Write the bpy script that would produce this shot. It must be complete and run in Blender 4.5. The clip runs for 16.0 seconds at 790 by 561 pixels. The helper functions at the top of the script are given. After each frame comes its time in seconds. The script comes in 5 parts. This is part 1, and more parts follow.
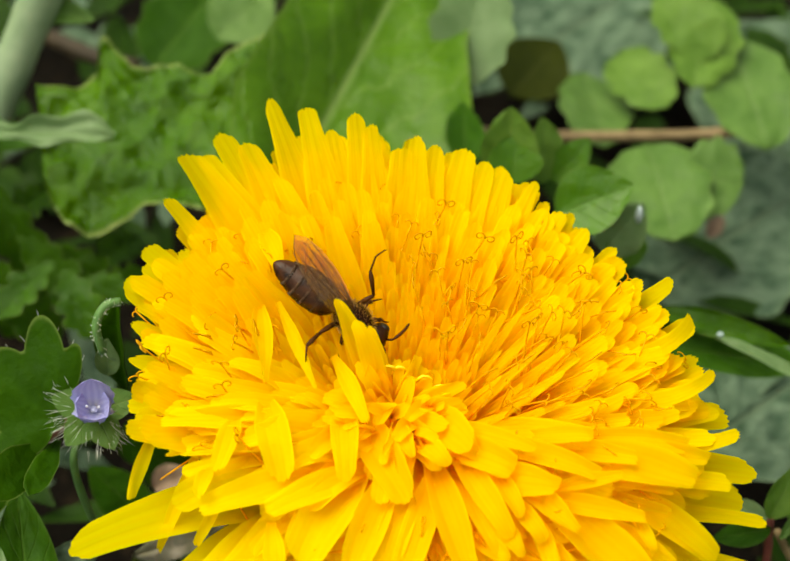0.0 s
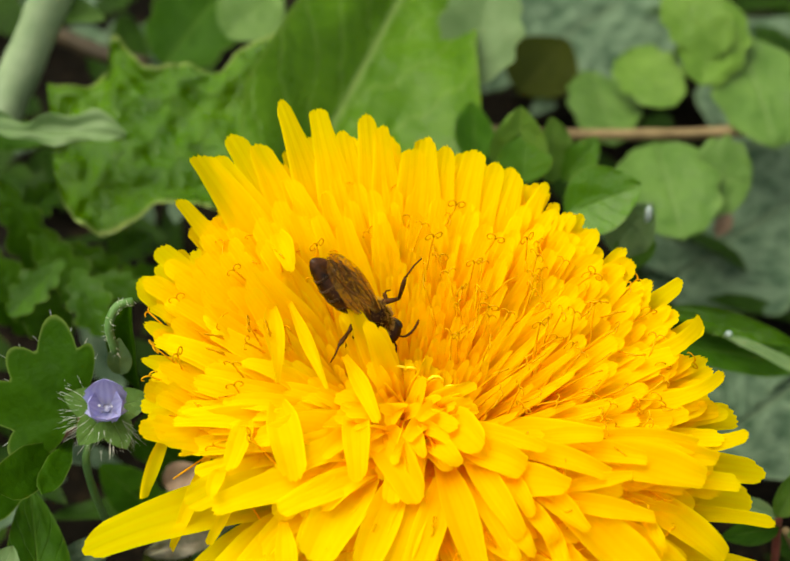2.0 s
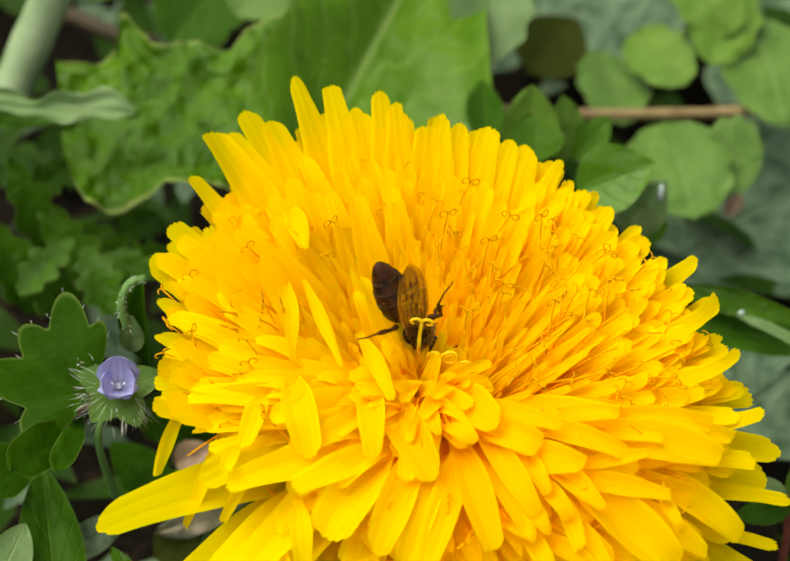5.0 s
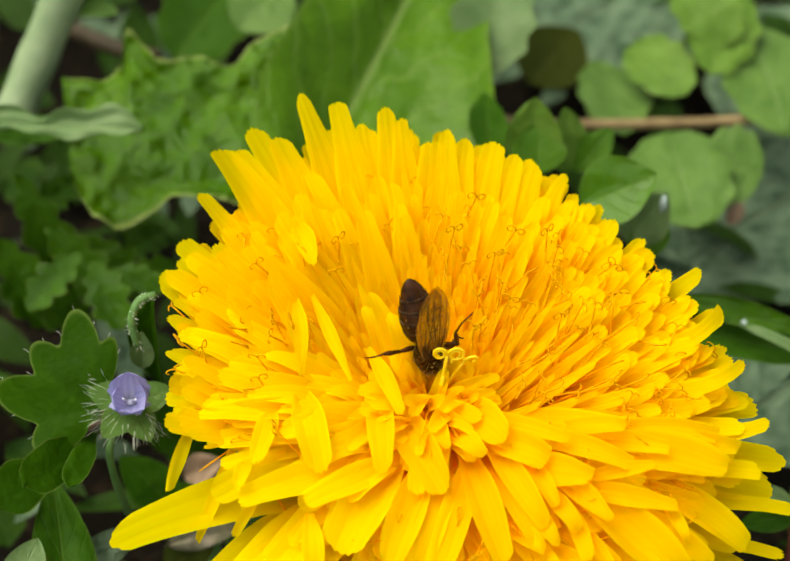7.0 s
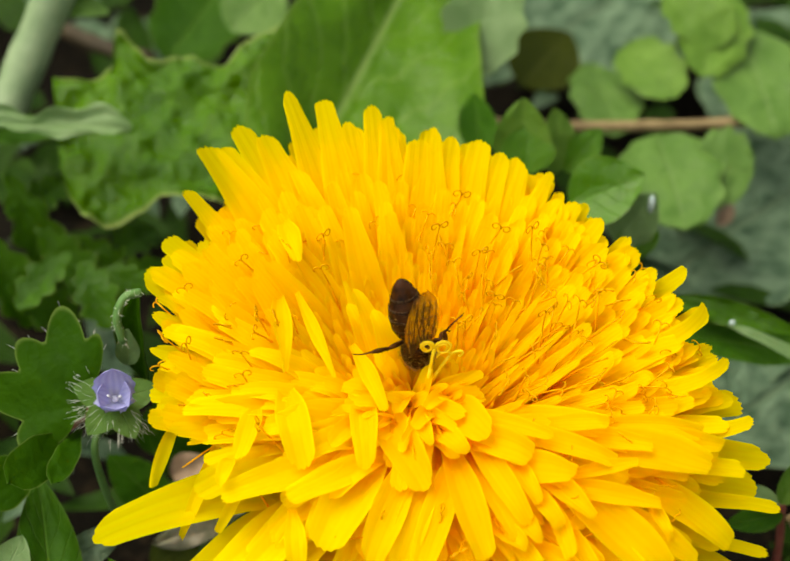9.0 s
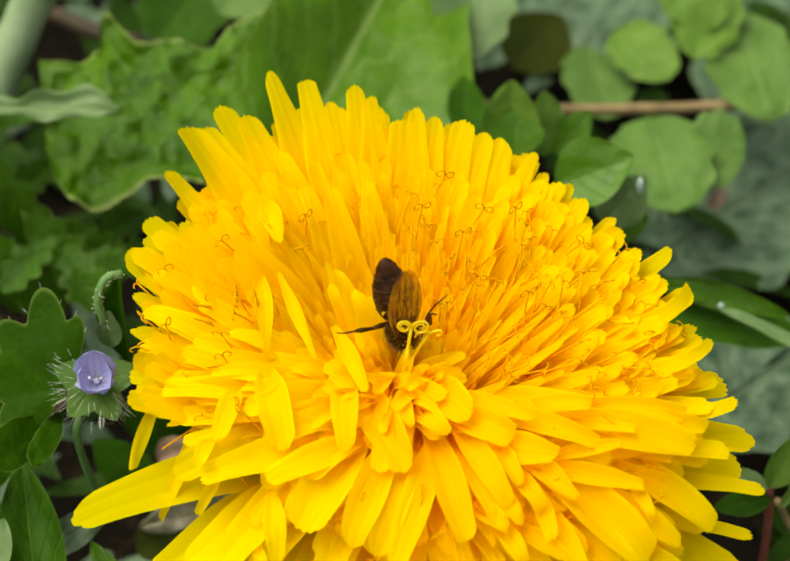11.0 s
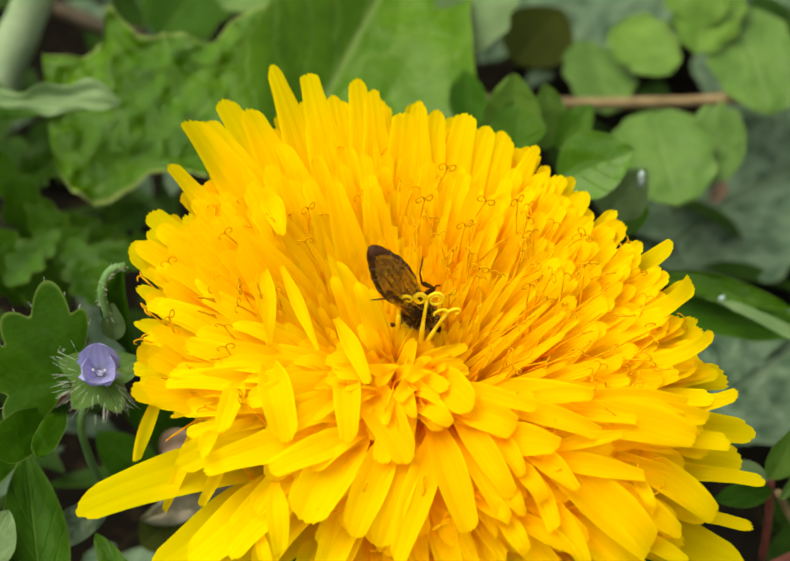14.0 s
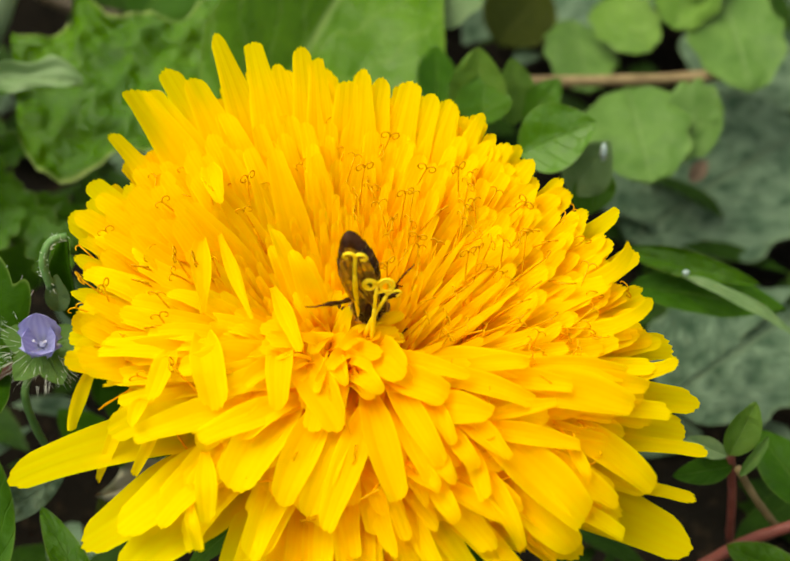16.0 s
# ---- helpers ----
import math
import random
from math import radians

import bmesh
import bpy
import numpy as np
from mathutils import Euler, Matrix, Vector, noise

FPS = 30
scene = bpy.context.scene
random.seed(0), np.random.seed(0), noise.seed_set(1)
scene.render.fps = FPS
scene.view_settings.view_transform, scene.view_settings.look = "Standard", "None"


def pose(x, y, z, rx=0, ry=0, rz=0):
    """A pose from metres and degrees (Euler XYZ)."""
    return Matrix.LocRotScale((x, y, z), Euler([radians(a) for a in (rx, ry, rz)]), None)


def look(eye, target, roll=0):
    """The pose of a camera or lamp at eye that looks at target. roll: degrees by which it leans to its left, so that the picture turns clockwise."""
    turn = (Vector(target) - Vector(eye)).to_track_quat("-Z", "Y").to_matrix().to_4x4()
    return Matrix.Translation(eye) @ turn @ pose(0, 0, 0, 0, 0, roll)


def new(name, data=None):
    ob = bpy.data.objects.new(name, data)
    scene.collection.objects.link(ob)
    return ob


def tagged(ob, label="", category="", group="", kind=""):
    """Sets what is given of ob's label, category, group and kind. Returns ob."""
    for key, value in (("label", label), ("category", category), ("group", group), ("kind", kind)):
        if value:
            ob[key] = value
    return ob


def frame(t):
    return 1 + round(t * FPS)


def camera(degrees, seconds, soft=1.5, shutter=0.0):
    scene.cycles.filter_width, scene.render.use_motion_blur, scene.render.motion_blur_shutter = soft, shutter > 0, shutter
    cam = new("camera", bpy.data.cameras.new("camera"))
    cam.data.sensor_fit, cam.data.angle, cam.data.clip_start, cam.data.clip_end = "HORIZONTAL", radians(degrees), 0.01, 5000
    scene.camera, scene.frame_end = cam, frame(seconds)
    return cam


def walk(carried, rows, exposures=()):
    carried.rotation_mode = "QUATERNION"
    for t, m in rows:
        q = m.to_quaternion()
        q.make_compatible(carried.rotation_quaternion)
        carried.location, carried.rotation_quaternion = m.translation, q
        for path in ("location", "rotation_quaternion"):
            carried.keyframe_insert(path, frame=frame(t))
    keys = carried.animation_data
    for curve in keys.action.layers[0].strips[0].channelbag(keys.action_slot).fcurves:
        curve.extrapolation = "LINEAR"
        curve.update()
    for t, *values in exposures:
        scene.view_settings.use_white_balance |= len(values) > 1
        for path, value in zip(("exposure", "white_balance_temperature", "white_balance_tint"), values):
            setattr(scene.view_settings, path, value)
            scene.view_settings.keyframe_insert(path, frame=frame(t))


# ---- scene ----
# ---------------------------------------------------------------- camera
cam = camera(28, 16.0, soft=1.6)
cam.data.dof.use_dof = True
cam.data.dof.focus_distance = 0.1015
cam.data.dof.aperture_fstop = 42.0
walk(cam, [
    (0.0, pose(-0.00025, -0.05739, 0.12222, 40.415, -0.234, 0.080)),
    (0.5, pose(-0.00022, -0.05731, 0.12165, 40.430, -0.289, 0.131)),
    (1.0, pose(-0.00068, -0.05717, 0.12214, 40.327, -0.239, 0.119)),
    (1.5, pose(-0.00098, -0.05717, 0.12196, 40.200, -0.248, 0.146)),
    (2.0, pose(-0.00064, -0.05732, 0.12302, 40.118, -0.118, 0.221)),
    (2.5, pose(-0.00181, -0.05741, 0.12335, 39.962, -0.194, 0.192)),
    (3.0, pose(-0.00179, -0.05736, 0.12335, 39.783, -0.209, 0.197)),
    (3.5, pose(-0.00081, -0.05757, 0.12273, 39.774, -0.193, 0.281)),
    (4.0, pose(-0.00076, -0.05733, 0.12220, 39.645, -0.217, 0.304)),
    (4.5, pose(-0.00117, -0.05741, 0.12226, 39.566, -0.249, 0.321)),
    (7.0, pose(-0.00231, -0.05753, 0.12382, 39.642, 0.037, -0.195)),
    (7.5, pose(-0.00203, -0.05765, 0.12435, 39.734, 0.093, -0.151)),
    (8.0, pose(-0.00194, -0.05776, 0.12483, 39.778, 0.081, -0.133)),
    (8.5, pose(-0.00200, -0.05792, 0.12395, 39.979, 0.005, -0.106)),
    (9.0, pose(-0.00115, -0.05814, 0.12326, 40.000, -0.000, -0.000)),
    (11.5, pose(0.00060, -0.05819, 0.12149, 39.660, 0.241, 0.193)),
    (12.0, pose(0.00078, -0.05817, 0.12080, 39.647, 0.224, 0.281)),
    (12.5, pose(0.00086, -0.05826, 0.12116, 39.567, 0.247, 0.295)),
    (13.0, pose(0.00079, -0.05841, 0.12203, 39.491, 0.284, 0.187)),
    (13.5, pose(0.00050, -0.05852, 0.12250, 39.519, 0.383, 0.179)),
    (14.0, pose(0.00046, -0.05864, 0.12246, 39.533, 0.291, 0.171)),
    (14.5, pose(0.00209, -0.05878, 0.12112, 39.613, 0.298, 0.405)),
    (15.0, pose(0.00555, -0.05933, 0.11979, 39.741, 0.794, 0.840)),
    (15.5, pose(0.00526, -0.05925, 0.12001, 39.769, 0.908, 0.743)),
    (16.0, pose(0.00783, -0.05952, 0.11958, 39.825, 1.866, 1.348)),
], exposures=[(0.0, 0.83, 7500, 4), (16.0, 0.83, 7500, 4)])

# ---------------------------------------------------------------- light: bright overcast sky
world = bpy.data.worlds.new("sky")
world.use_nodes = True
scene.world = world
wn, wl = world.node_tree.nodes, world.node_tree.links
sky = wn.new("ShaderNodeTexSky")
sky.sky_type, sky.sun_disc = "NISHITA", False
sky.sun_elevation, sky.sun_rotation = radians(70), radians(248)
sky.dust_density, sky.air_density = 1.5, 1.0
cloud = wn.new("ShaderNodeHueSaturation")       # thin cloud greys the blue
cloud.inputs["Saturation"].default_value = 0.2
wl.new(sky.outputs[0], cloud.inputs["Color"])
# an overcast sky is about three times brighter overhead than at the horizon
tc, up = wn.new("ShaderNodeTexCoord"), wn.new("ShaderNodeSeparateXYZ")
wl.new(tc.outputs["Generated"], up.inputs[0])
grade = wn.new("ShaderNodeMapRange")
grade.inputs["To Min"].default_value, grade.inputs["To Max"].default_value = 0.4, 1.25
wl.new(up.outputs["Z"], grade.inputs["Value"])
shade = wn.new("ShaderNodeVectorMath")
shade.operation = "SCALE"
wl.new(cloud.outputs[0], shade.inputs[0])
wl.new(grade.outputs[0], shade.inputs["Scale"])
wl.new(shade.outputs[0], wn["Background"].inputs[0])
wn["Background"].inputs[1].default_value = 0.13
sun = new("sun", bpy.data.lights.new("sun", "SUN"))
sun.data.energy, sun.data.angle, sun.data.color = 2.2, radians(50), (1.0, 0.95, 0.86)
sun.matrix_world = look((-0.48, 0.25, 0.84), (0, 0, 0))

scene.cycles.max_bounces, scene.cycles.diffuse_bounces, scene.cycles.transmission_bounces = 16, 14, 14    # light goes far among bright florets

MM = 0.001
TILT = 10.0                                     # lean of the flower head towards the viewer
HEAD = pose(0, 0, 0.042, TILT, 0, 0)


# ---------------------------------------------------------------- materials
def node_mat(name):
    m = bpy.data.materials.new(name)
    m.use_nodes = True
    n, l = m.node_tree.nodes, m.node_tree.links
    return m, n, l, n["Principled BSDF"], n["Material Output"]


def ramp(n, l, fac, stops):
    r = n.new("ShaderNodeValToRGB")
    while len(r.color_ramp.elements) < len(stops):
        r.color_ramp.elements.new(0.5)
    for e, (p, c) in zip(r.color_ramp.elements, stops):
        e.position, e.color = p, (*c, 1)
    l.new(fac, r.inputs[0])
    return r.outputs[0]


def noise_tex(n, l, scale, detail=3.0, rough=0.55, coord="Object"):
    tc = n.new("ShaderNodeTexCoord")
    t = n.new("ShaderNodeTexNoise")
    t.inputs["Scale"].default_value, t.inputs["Detail"].default_value, t.inputs["Roughness"].default_value = scale, detail, rough
    l.new(tc.outputs[coord], t.inputs["Vector"])
    return t.outputs[0]


def math_node(n, l, op, a, b=None, c=None):
    m = n.new("ShaderNodeMath")
    m.operation = op
    for i, v in enumerate((a, b, c)):
        if v is None:
            continue
        if isinstance(v, (int, float)):
            m.inputs[i].default_value = v
        else:
            l.new(v, m.inputs[i])
    return m.outputs[0]


def mix_col(n, l, fac, a, b, mode="MIX"):
    m = n.new("ShaderNodeMix")
    m.data_type, m.blend_type = "RGBA", mode
    for i, v in ((0, fac), (6, a), (7, b)):
        if isinstance(v, (int, float)):
            m.inputs[i].default_value = v
        elif isinstance(v, tuple):
            m.inputs[i].default_value = (*v, 1)
        else:
            l.new(v, m.inputs[i])
    return m.outputs[2]


def bump(n, l, bsdf, height, dist, strength=0.6):
    b = n.new("ShaderNodeBump")
    b.inputs["Strength"].default_value, b.inputs["Distance"].default_value = strength, dist
    l.new(height, b.inputs["Height"])
    l.new(b.outputs[0], bsdf.inputs["Normal"])
    return b.outputs[0]


def translucent(n, l, bsdf, out, colour, share, normal=None):
    t, mx = n.new("ShaderNodeBsdfTranslucent"), n.new("ShaderNodeMixShader")
    if isinstance(colour, tuple):
        t.inputs[0].default_value = (*colour, 1)
    else:
        l.new(colour, t.inputs[0])
    mx.inputs[0].default_value = share
    l.new(bsdf.outputs[0], mx.inputs[1])
    l.new(t.outputs[0], mx.inputs[2])
    l.new(mx.outputs[0], out.inputs[0])


def petal_material(name, deep):
    """deep: how much more orange than the outer florets."""
    m, n, l, b, out = node_mat(name)
    uv = n.new("ShaderNodeUVMap")
    sep = n.new("ShaderNodeSeparateXYZ")
    l.new(uv.outputs[0], sep.inputs[0])
    info = n.new("ShaderNodeObjectInfo")
    geo = n.new("ShaderNodeNewGeometry")
    along = ramp(n, l, sep.outputs[0], [(0.0, (0.97, 0.57 * deep, 0.001)), (0.4, (0.97, 0.68 * deep, 0.001)), (0.8, (0.97, 0.755 * deep, 0.002)), (1.0, (0.97, 0.80 * deep, 0.003))])
    blot = noise_tex(n, l, 900, 3)
    c1 = mix_col(n, l, math_node(n, l, "MULTIPLY", blot, 0.25), along, (0.97, 0.64 * deep, 0.0))
    c2 = mix_col(n, l, math_node(n, l, "MULTIPLY", math_node(n, l, "FRACT", math_node(n, l, "ADD", info.outputs["Random"], geo.outputs["Random Per Island"])), 0.30), c1, (0.97, 0.83 * deep, 0.004))
    lines = math_node(n, l, "SINE", math_node(n, l, "MULTIPLY", sep.outputs[1], 31.4))
    c2 = mix_col(n, l, math_node(n, l, "MULTIPLY_ADD", lines, 0.06, 0.05), c2, (0.93, 0.54 * deep, 0.0))
    edge = ramp(n, l, math_node(n, l, "ABSOLUTE", math_node(n, l, "SUBTRACT", sep.outputs[1], 0.5)), [(0.40, (0, 0, 0)), (0.49, (1, 1, 1))])
    c2 = mix_col(n, l, math_node(n, l, "MULTIPLY", edge, 0.40), c2, (0.98, 0.88 * deep, 0.012))        # paler margin: light through the thin edges, put into the colour
    l.new(c2, b.inputs["Base Color"])
    b.inputs["Roughness"].default_value = 0.62
    b.inputs["Specular IOR Level"].default_value = 0.10
    stripes = math_node(n, l, "SINE", math_node(n, l, "MULTIPLY", sep.outputs[1], 56.0))
    fine = math_node(n, l, "ADD", math_node(n, l, "MULTIPLY", stripes, 0.5), noise_tex(n, l, 5000, 2))
    bump(n, l, b, fine, 0.00003, 0.35)
    translucent(n, l, b, out, mix_col(n, l, 1.0, c2, (1.0, 0.94, 0.8), "MULTIPLY"), 0.62)      # light that comes through is deeper
    return m


def style_material():
    """Orange-yellow anther column, ochre style branches."""
    m, n, l, b, out = node_mat("style_gold")
    uv, sep = n.new("ShaderNodeUVMap"), n.new("ShaderNodeSeparateXYZ")
    l.new(uv.outputs[0], sep.inputs[0])
    column = ramp(n, l, noise_tex(n, l, 1500, 2), [(0.3, (0.84, 0.42, 0.002)), (0.7, (0.93, 0.52, 0.004))])
    branch = ramp(n, l, noise_tex(n, l, 1500, 2), [(0.3, (0.66, 0.33, 0.002)), (0.7, (0.84, 0.47, 0.004))])
    c = mix_col(n, l, ramp(n, l, sep.outputs[0], [(0.70, (0, 0, 0)), (0.90, (1, 1, 1))]), column, branch)
    l.new(c, b.inputs["Base Color"])
    b.inputs["Roughness"].default_value = 0.6
    b.inputs["Specular IOR Level"].default_value = 0.2
    bump(n, l, b, noise_tex(n, l, 16000, 2), 0.00003, 0.6)
    translucent(n, l, b, out, c, 0.3)
    return m


def leaf_material(name, dark, light, vein, rough=0.4, blister=0.0006, share=0.2, veins=9.0, gloss=0.5, lines=1.0, margin=0.15, mottle=130):
    m, n, l, b, out = node_mat(name)
    uv = n.new("ShaderNodeUVMap")
    sep = n.new("ShaderNodeSeparateXYZ")
    l.new(uv.outputs[0], sep.inputs[0])
    side = math_node(n, l, "ABSOLUTE", math_node(n, l, "SUBTRACT", sep.outputs[1], 0.5))
    wob = math_node(n, l, "MULTIPLY", noise_tex(n, l, 300, 2), 0.12)
    mid = ramp(n, l, math_node(n, l, "ADD", side, math_node(n, l, "MULTIPLY", wob, 0.1)), [(0.012, (1, 1, 1)), (0.035, (0, 0, 0))])
    ph = math_node(n, l, "ADD", math_node(n, l, "SUBTRACT", sep.outputs[0], math_node(n, l, "MULTIPLY", side, 0.7)), wob)
    lat = math_node(n, l, "ABSOLUTE", math_node(n, l, "SUBTRACT", math_node(n, l, "FRACT", math_node(n, l, "MULTIPLY", ph, veins)), 0.5))
    latm = ramp(n, l, lat, [(0.0, (0.45, 0.45, 0.45)), (0.07, (0, 0, 0))])
    big, small = noise_tex(n, l, mottle, 3), noise_tex(n, l, 900, 4)
    var = math_node(n, l, "ADD", math_node(n, l, "MULTIPLY", big, 0.65), math_node(n, l, "MULTIPLY", small, 0.35))
    base = ramp(n, l, var, [(0.34, dark), (0.66, light)])
    v = math_node(n, l, "MULTIPLY", math_node(n, l, "MAXIMUM", mid, latm), lines)
    c = mix_col(n, l, math_node(n, l, "MULTIPLY", v, 0.75), base, vein)
    rim = ramp(n, l, side, [(0.468, (0, 0, 0)), (0.492, (1, 1, 1))])
    c = mix_col(n, l, math_node(n, l, "MULTIPLY", rim, margin), c, (0.24, 0.32, 0.08))
    l.new(c, b.inputs["Base Color"])
    r = math_node(n, l, "MULTIPLY_ADD", small, 0.25, rough - 0.12)
    l.new(r, b.inputs["Roughness"])
    b.inputs["Specular IOR Level"].default_value = gloss
    h = math_node(n, l, "ADD", noise_tex(n, l, 420, 2), math_node(n, l, "MULTIPLY", noise_tex(n, l, 2600, 3), 0.25))
    h = math_node(n, l, "SUBTRACT", h, math_node(n, l, "MULTIPLY", v, 0.4))
    bump(n, l, b, h, blister, 0.7)
    translucent(n, l, b, out, mix_col(n, l, 0.5, c, (0.26, 0.42, 0.006)), share)
    return m


def plain_material(name, dark, light, scale, rough=0.6, relief=0.0001, metal=0.0, gloss=0.4):
    m, n, l, b, out = node_mat(name)
    l.new(ramp(n, l, noise_tex(n, l, scale, 4), [(0.3, dark), (0.7, light)]), b.inputs["Base Color"])
    l.new(math_node(n, l, "MULTIPLY_ADD", noise_tex(n, l, scale * 3, 2), 0.25, rough - 0.12), b.inputs["Roughness"])
    b.inputs["Specular IOR Level"].default_value = gloss
    bump(n, l, b, noise_tex(n, l, scale * 4, 4), relief, 0.7)
    return m


def wing_material():
    """A clear amber film with a sheen."""
    m, n, l, b, out = node_mat("wing_film")
    b.inputs["Base Color"].default_value = (0.50, 0.24, 0.05, 1)
    b.inputs["Roughness"].default_value = 0.4
    clear, mx, mx2, gloss, fres = (n.new("ShaderNode" + k) for k in ("BsdfTransparent", "MixShader", "MixShader", "BsdfGlossy", "Fresnel"))
    clear.inputs[0].default_value = (1.0, 0.90, 0.66, 1)
    f = math_node(n, l, "MULTIPLY_ADD", noise_tex(n, l, 900, 2), 0.16, 0.0)
    l.new(f, mx.inputs[0])
    l.new(clear.outputs[0], mx.inputs[1])
    l.new(b.outputs[0], mx.inputs[2])
    normal = bump(n, l, b, noise_tex(n, l, 1100, 2), 0.00012, 0.8)
    gloss.inputs["Roughness"].default_value = 0.22
    l.new(normal, gloss.inputs["Normal"])
    l.new(normal, fres.inputs["Normal"])
    fres.inputs["IOR"].default_value = 1.55
    l.new(math_node(n, l, "MULTIPLY", fres.outputs[0], 0.7), mx2.inputs[0])
    l.new(mx.outputs[0], mx2.inputs[1])
    l.new(gloss.outputs[0], mx2.inputs[2])
    l.new(mx2.outputs[0], out.inputs[0])
    return m


def striped_petal_material():
    """Pale violet-blue with darker lines from base to tip and a whitish base."""
    m, n, l, b, out = node_mat("speedwell_petal")
    uv, sep = n.new("ShaderNodeUVMap"), n.new("ShaderNodeSeparateXYZ")
    l.new(uv.outputs[0], sep.inputs[0])
    along = ramp(n, l, sep.outputs[0], [(0.15, (0.78, 0.80, 0.84)), (0.45, (0.60, 0.61, 0.88)), (1.0, (0.50, 0.50, 0.86))])
    lines = math_node(n, l, "SINE", math_node(n, l, "MULTIPLY_ADD", noise_tex(n, l, 900, 2), 1.5, math_node(n, l, "MULTIPLY", sep.outputs[1], 38.0)))
    c = mix_col(n, l, math_node(n, l, "MULTIPLY_ADD", lines, 0.14, 0.12), along, (0.20, 0.19, 0.62))
    l.new(c, b.inputs["Base Color"])
    b.inputs["Roughness"].default_value = 0.6
    b.inputs["Specular IOR Level"].default_value = 0.2
    bump(n, l, b, noise_tex(n, l, 4000, 3), 0.00003, 0.6)
    translucent(n, l, b, out, c, 0.35)
    return m


def soil_material():
    m, n, l, b, out = node_mat("soil")
    # soil colours far below damp humus: the shade of the gaps is painted in
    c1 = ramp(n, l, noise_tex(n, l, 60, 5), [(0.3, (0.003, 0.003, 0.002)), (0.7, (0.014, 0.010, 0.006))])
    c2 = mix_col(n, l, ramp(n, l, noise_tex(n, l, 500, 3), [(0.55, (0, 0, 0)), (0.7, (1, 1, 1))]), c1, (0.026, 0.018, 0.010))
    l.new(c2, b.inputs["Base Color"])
    b.inputs["Roughness"].default_value = 0.9
    b.inputs["Specular IOR Level"].default_value = 0.1
    bump(n, l, b, noise_tex(n, l, 350, 6, 0.7), 0.0025, 0.9)
    return m


# the lemon copy paints the brighter left side of the head, chosen by bearing
PETAL, PETAL_LEFT_LIT, PETAL_INNER, PETAL_CORE = petal_material("petal_yellow", 1.0), petal_material("petal_left_lit", 1.07), petal_material("petal_deep_yellow", 0.955), petal_material("petal_orange_yellow", 0.90)
STYLE, SOIL, WING = style_material(), soil_material(), wing_material()
DANDELION_LEAF = leaf_material("dandelion_leaf", (0.040, 0.118, 0.001), (0.078, 0.190, 0.004), (0.30, 0.42, 0.14), 0.30, 0.0006, 0.22, 7, 0.20, 0.55)
BLISTER_LEAF = leaf_material("blistered_leaf", (0.030, 0.108, 0.0003), (0.078, 0.200, 0.001), (0.045, 0.13, 0.004), 0.13, 0.0024, 0.20, 7, 0.32, 0.0, 0.9)
ROUND_LEAF = leaf_material("round_leaf", (0.066, 0.155, 0.024), (0.118, 0.230, 0.046), (0.18, 0.29, 0.09), 0.42, 0.0006, 0.25, 5, 0.22, 0.5, 0.15, 220)
JAG_LEAF = leaf_material("jagged_leaf", (0.016, 0.062, 0.001), (0.050, 0.140, 0.004), (0.09, 0.2, 0.03), 0.22, 0.0012, 0.25, 6, 0.14, 0.5, 0.4)
# lightened base colour; on the left leaf it carries the sky glare
PALE_LEAF = leaf_material("pale_leaf", (0.095, 0.180, 0.060), (0.165, 0.265, 0.110), (0.2, 0.3, 0.13), 0.4, 0.0004, 0.2, 5, 0.25, 0.4)
LIME_LEAF = leaf_material("lime_leaf", (0.078, 0.178, 0.018), (0.140, 0.268, 0.038), (0.18, 0.31, 0.07), 0.42, 0.0006, 0.28, 5, 0.22, 0.5, 0.15, 220)
OVAL_LEAF = leaf_material("oval_leaf", (0.040, 0.130, 0.003), (0.078, 0.205, 0.008), (0.13, 0.28, 0.05), 0.32, 0.0005, 0.25, 5, 0.30, 0.6)
# olive taken nearly to black, so the colour itself holds the shade
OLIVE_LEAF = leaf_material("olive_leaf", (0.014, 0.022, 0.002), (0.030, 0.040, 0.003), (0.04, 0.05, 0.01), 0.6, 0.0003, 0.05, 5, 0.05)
TEAL_LEAF = leaf_material("teal_leaf", (0.022, 0.060, 0.030), (0.155, 0.235, 0.150), (0.10, 0.15, 0.09), 0.5, 0.0022, 0.08, 12, 0.12, 1.0, 0.1, 420)
DEEP_LEAF = leaf_material("deep_leaf", (0.013, 0.052, 0.002), (0.036, 0.110, 0.005), (0.07, 0.15, 0.02), 0.45, 0.0005, 0.15, 6, 0.06)
# low leaves: green darkened to stand for the shadow in the gaps
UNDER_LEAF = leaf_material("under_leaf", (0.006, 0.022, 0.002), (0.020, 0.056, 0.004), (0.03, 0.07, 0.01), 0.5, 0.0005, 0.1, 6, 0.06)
SPEEDWELL_LEAF = leaf_material("speedwell_leaf", (0.011, 0.042, 0.0005), (0.024, 0.078, 0.001), (0.040, 0.125, 0.010), 0.50, 0.0005, 0.12, 4, 0.05, 0.0, 0.30)
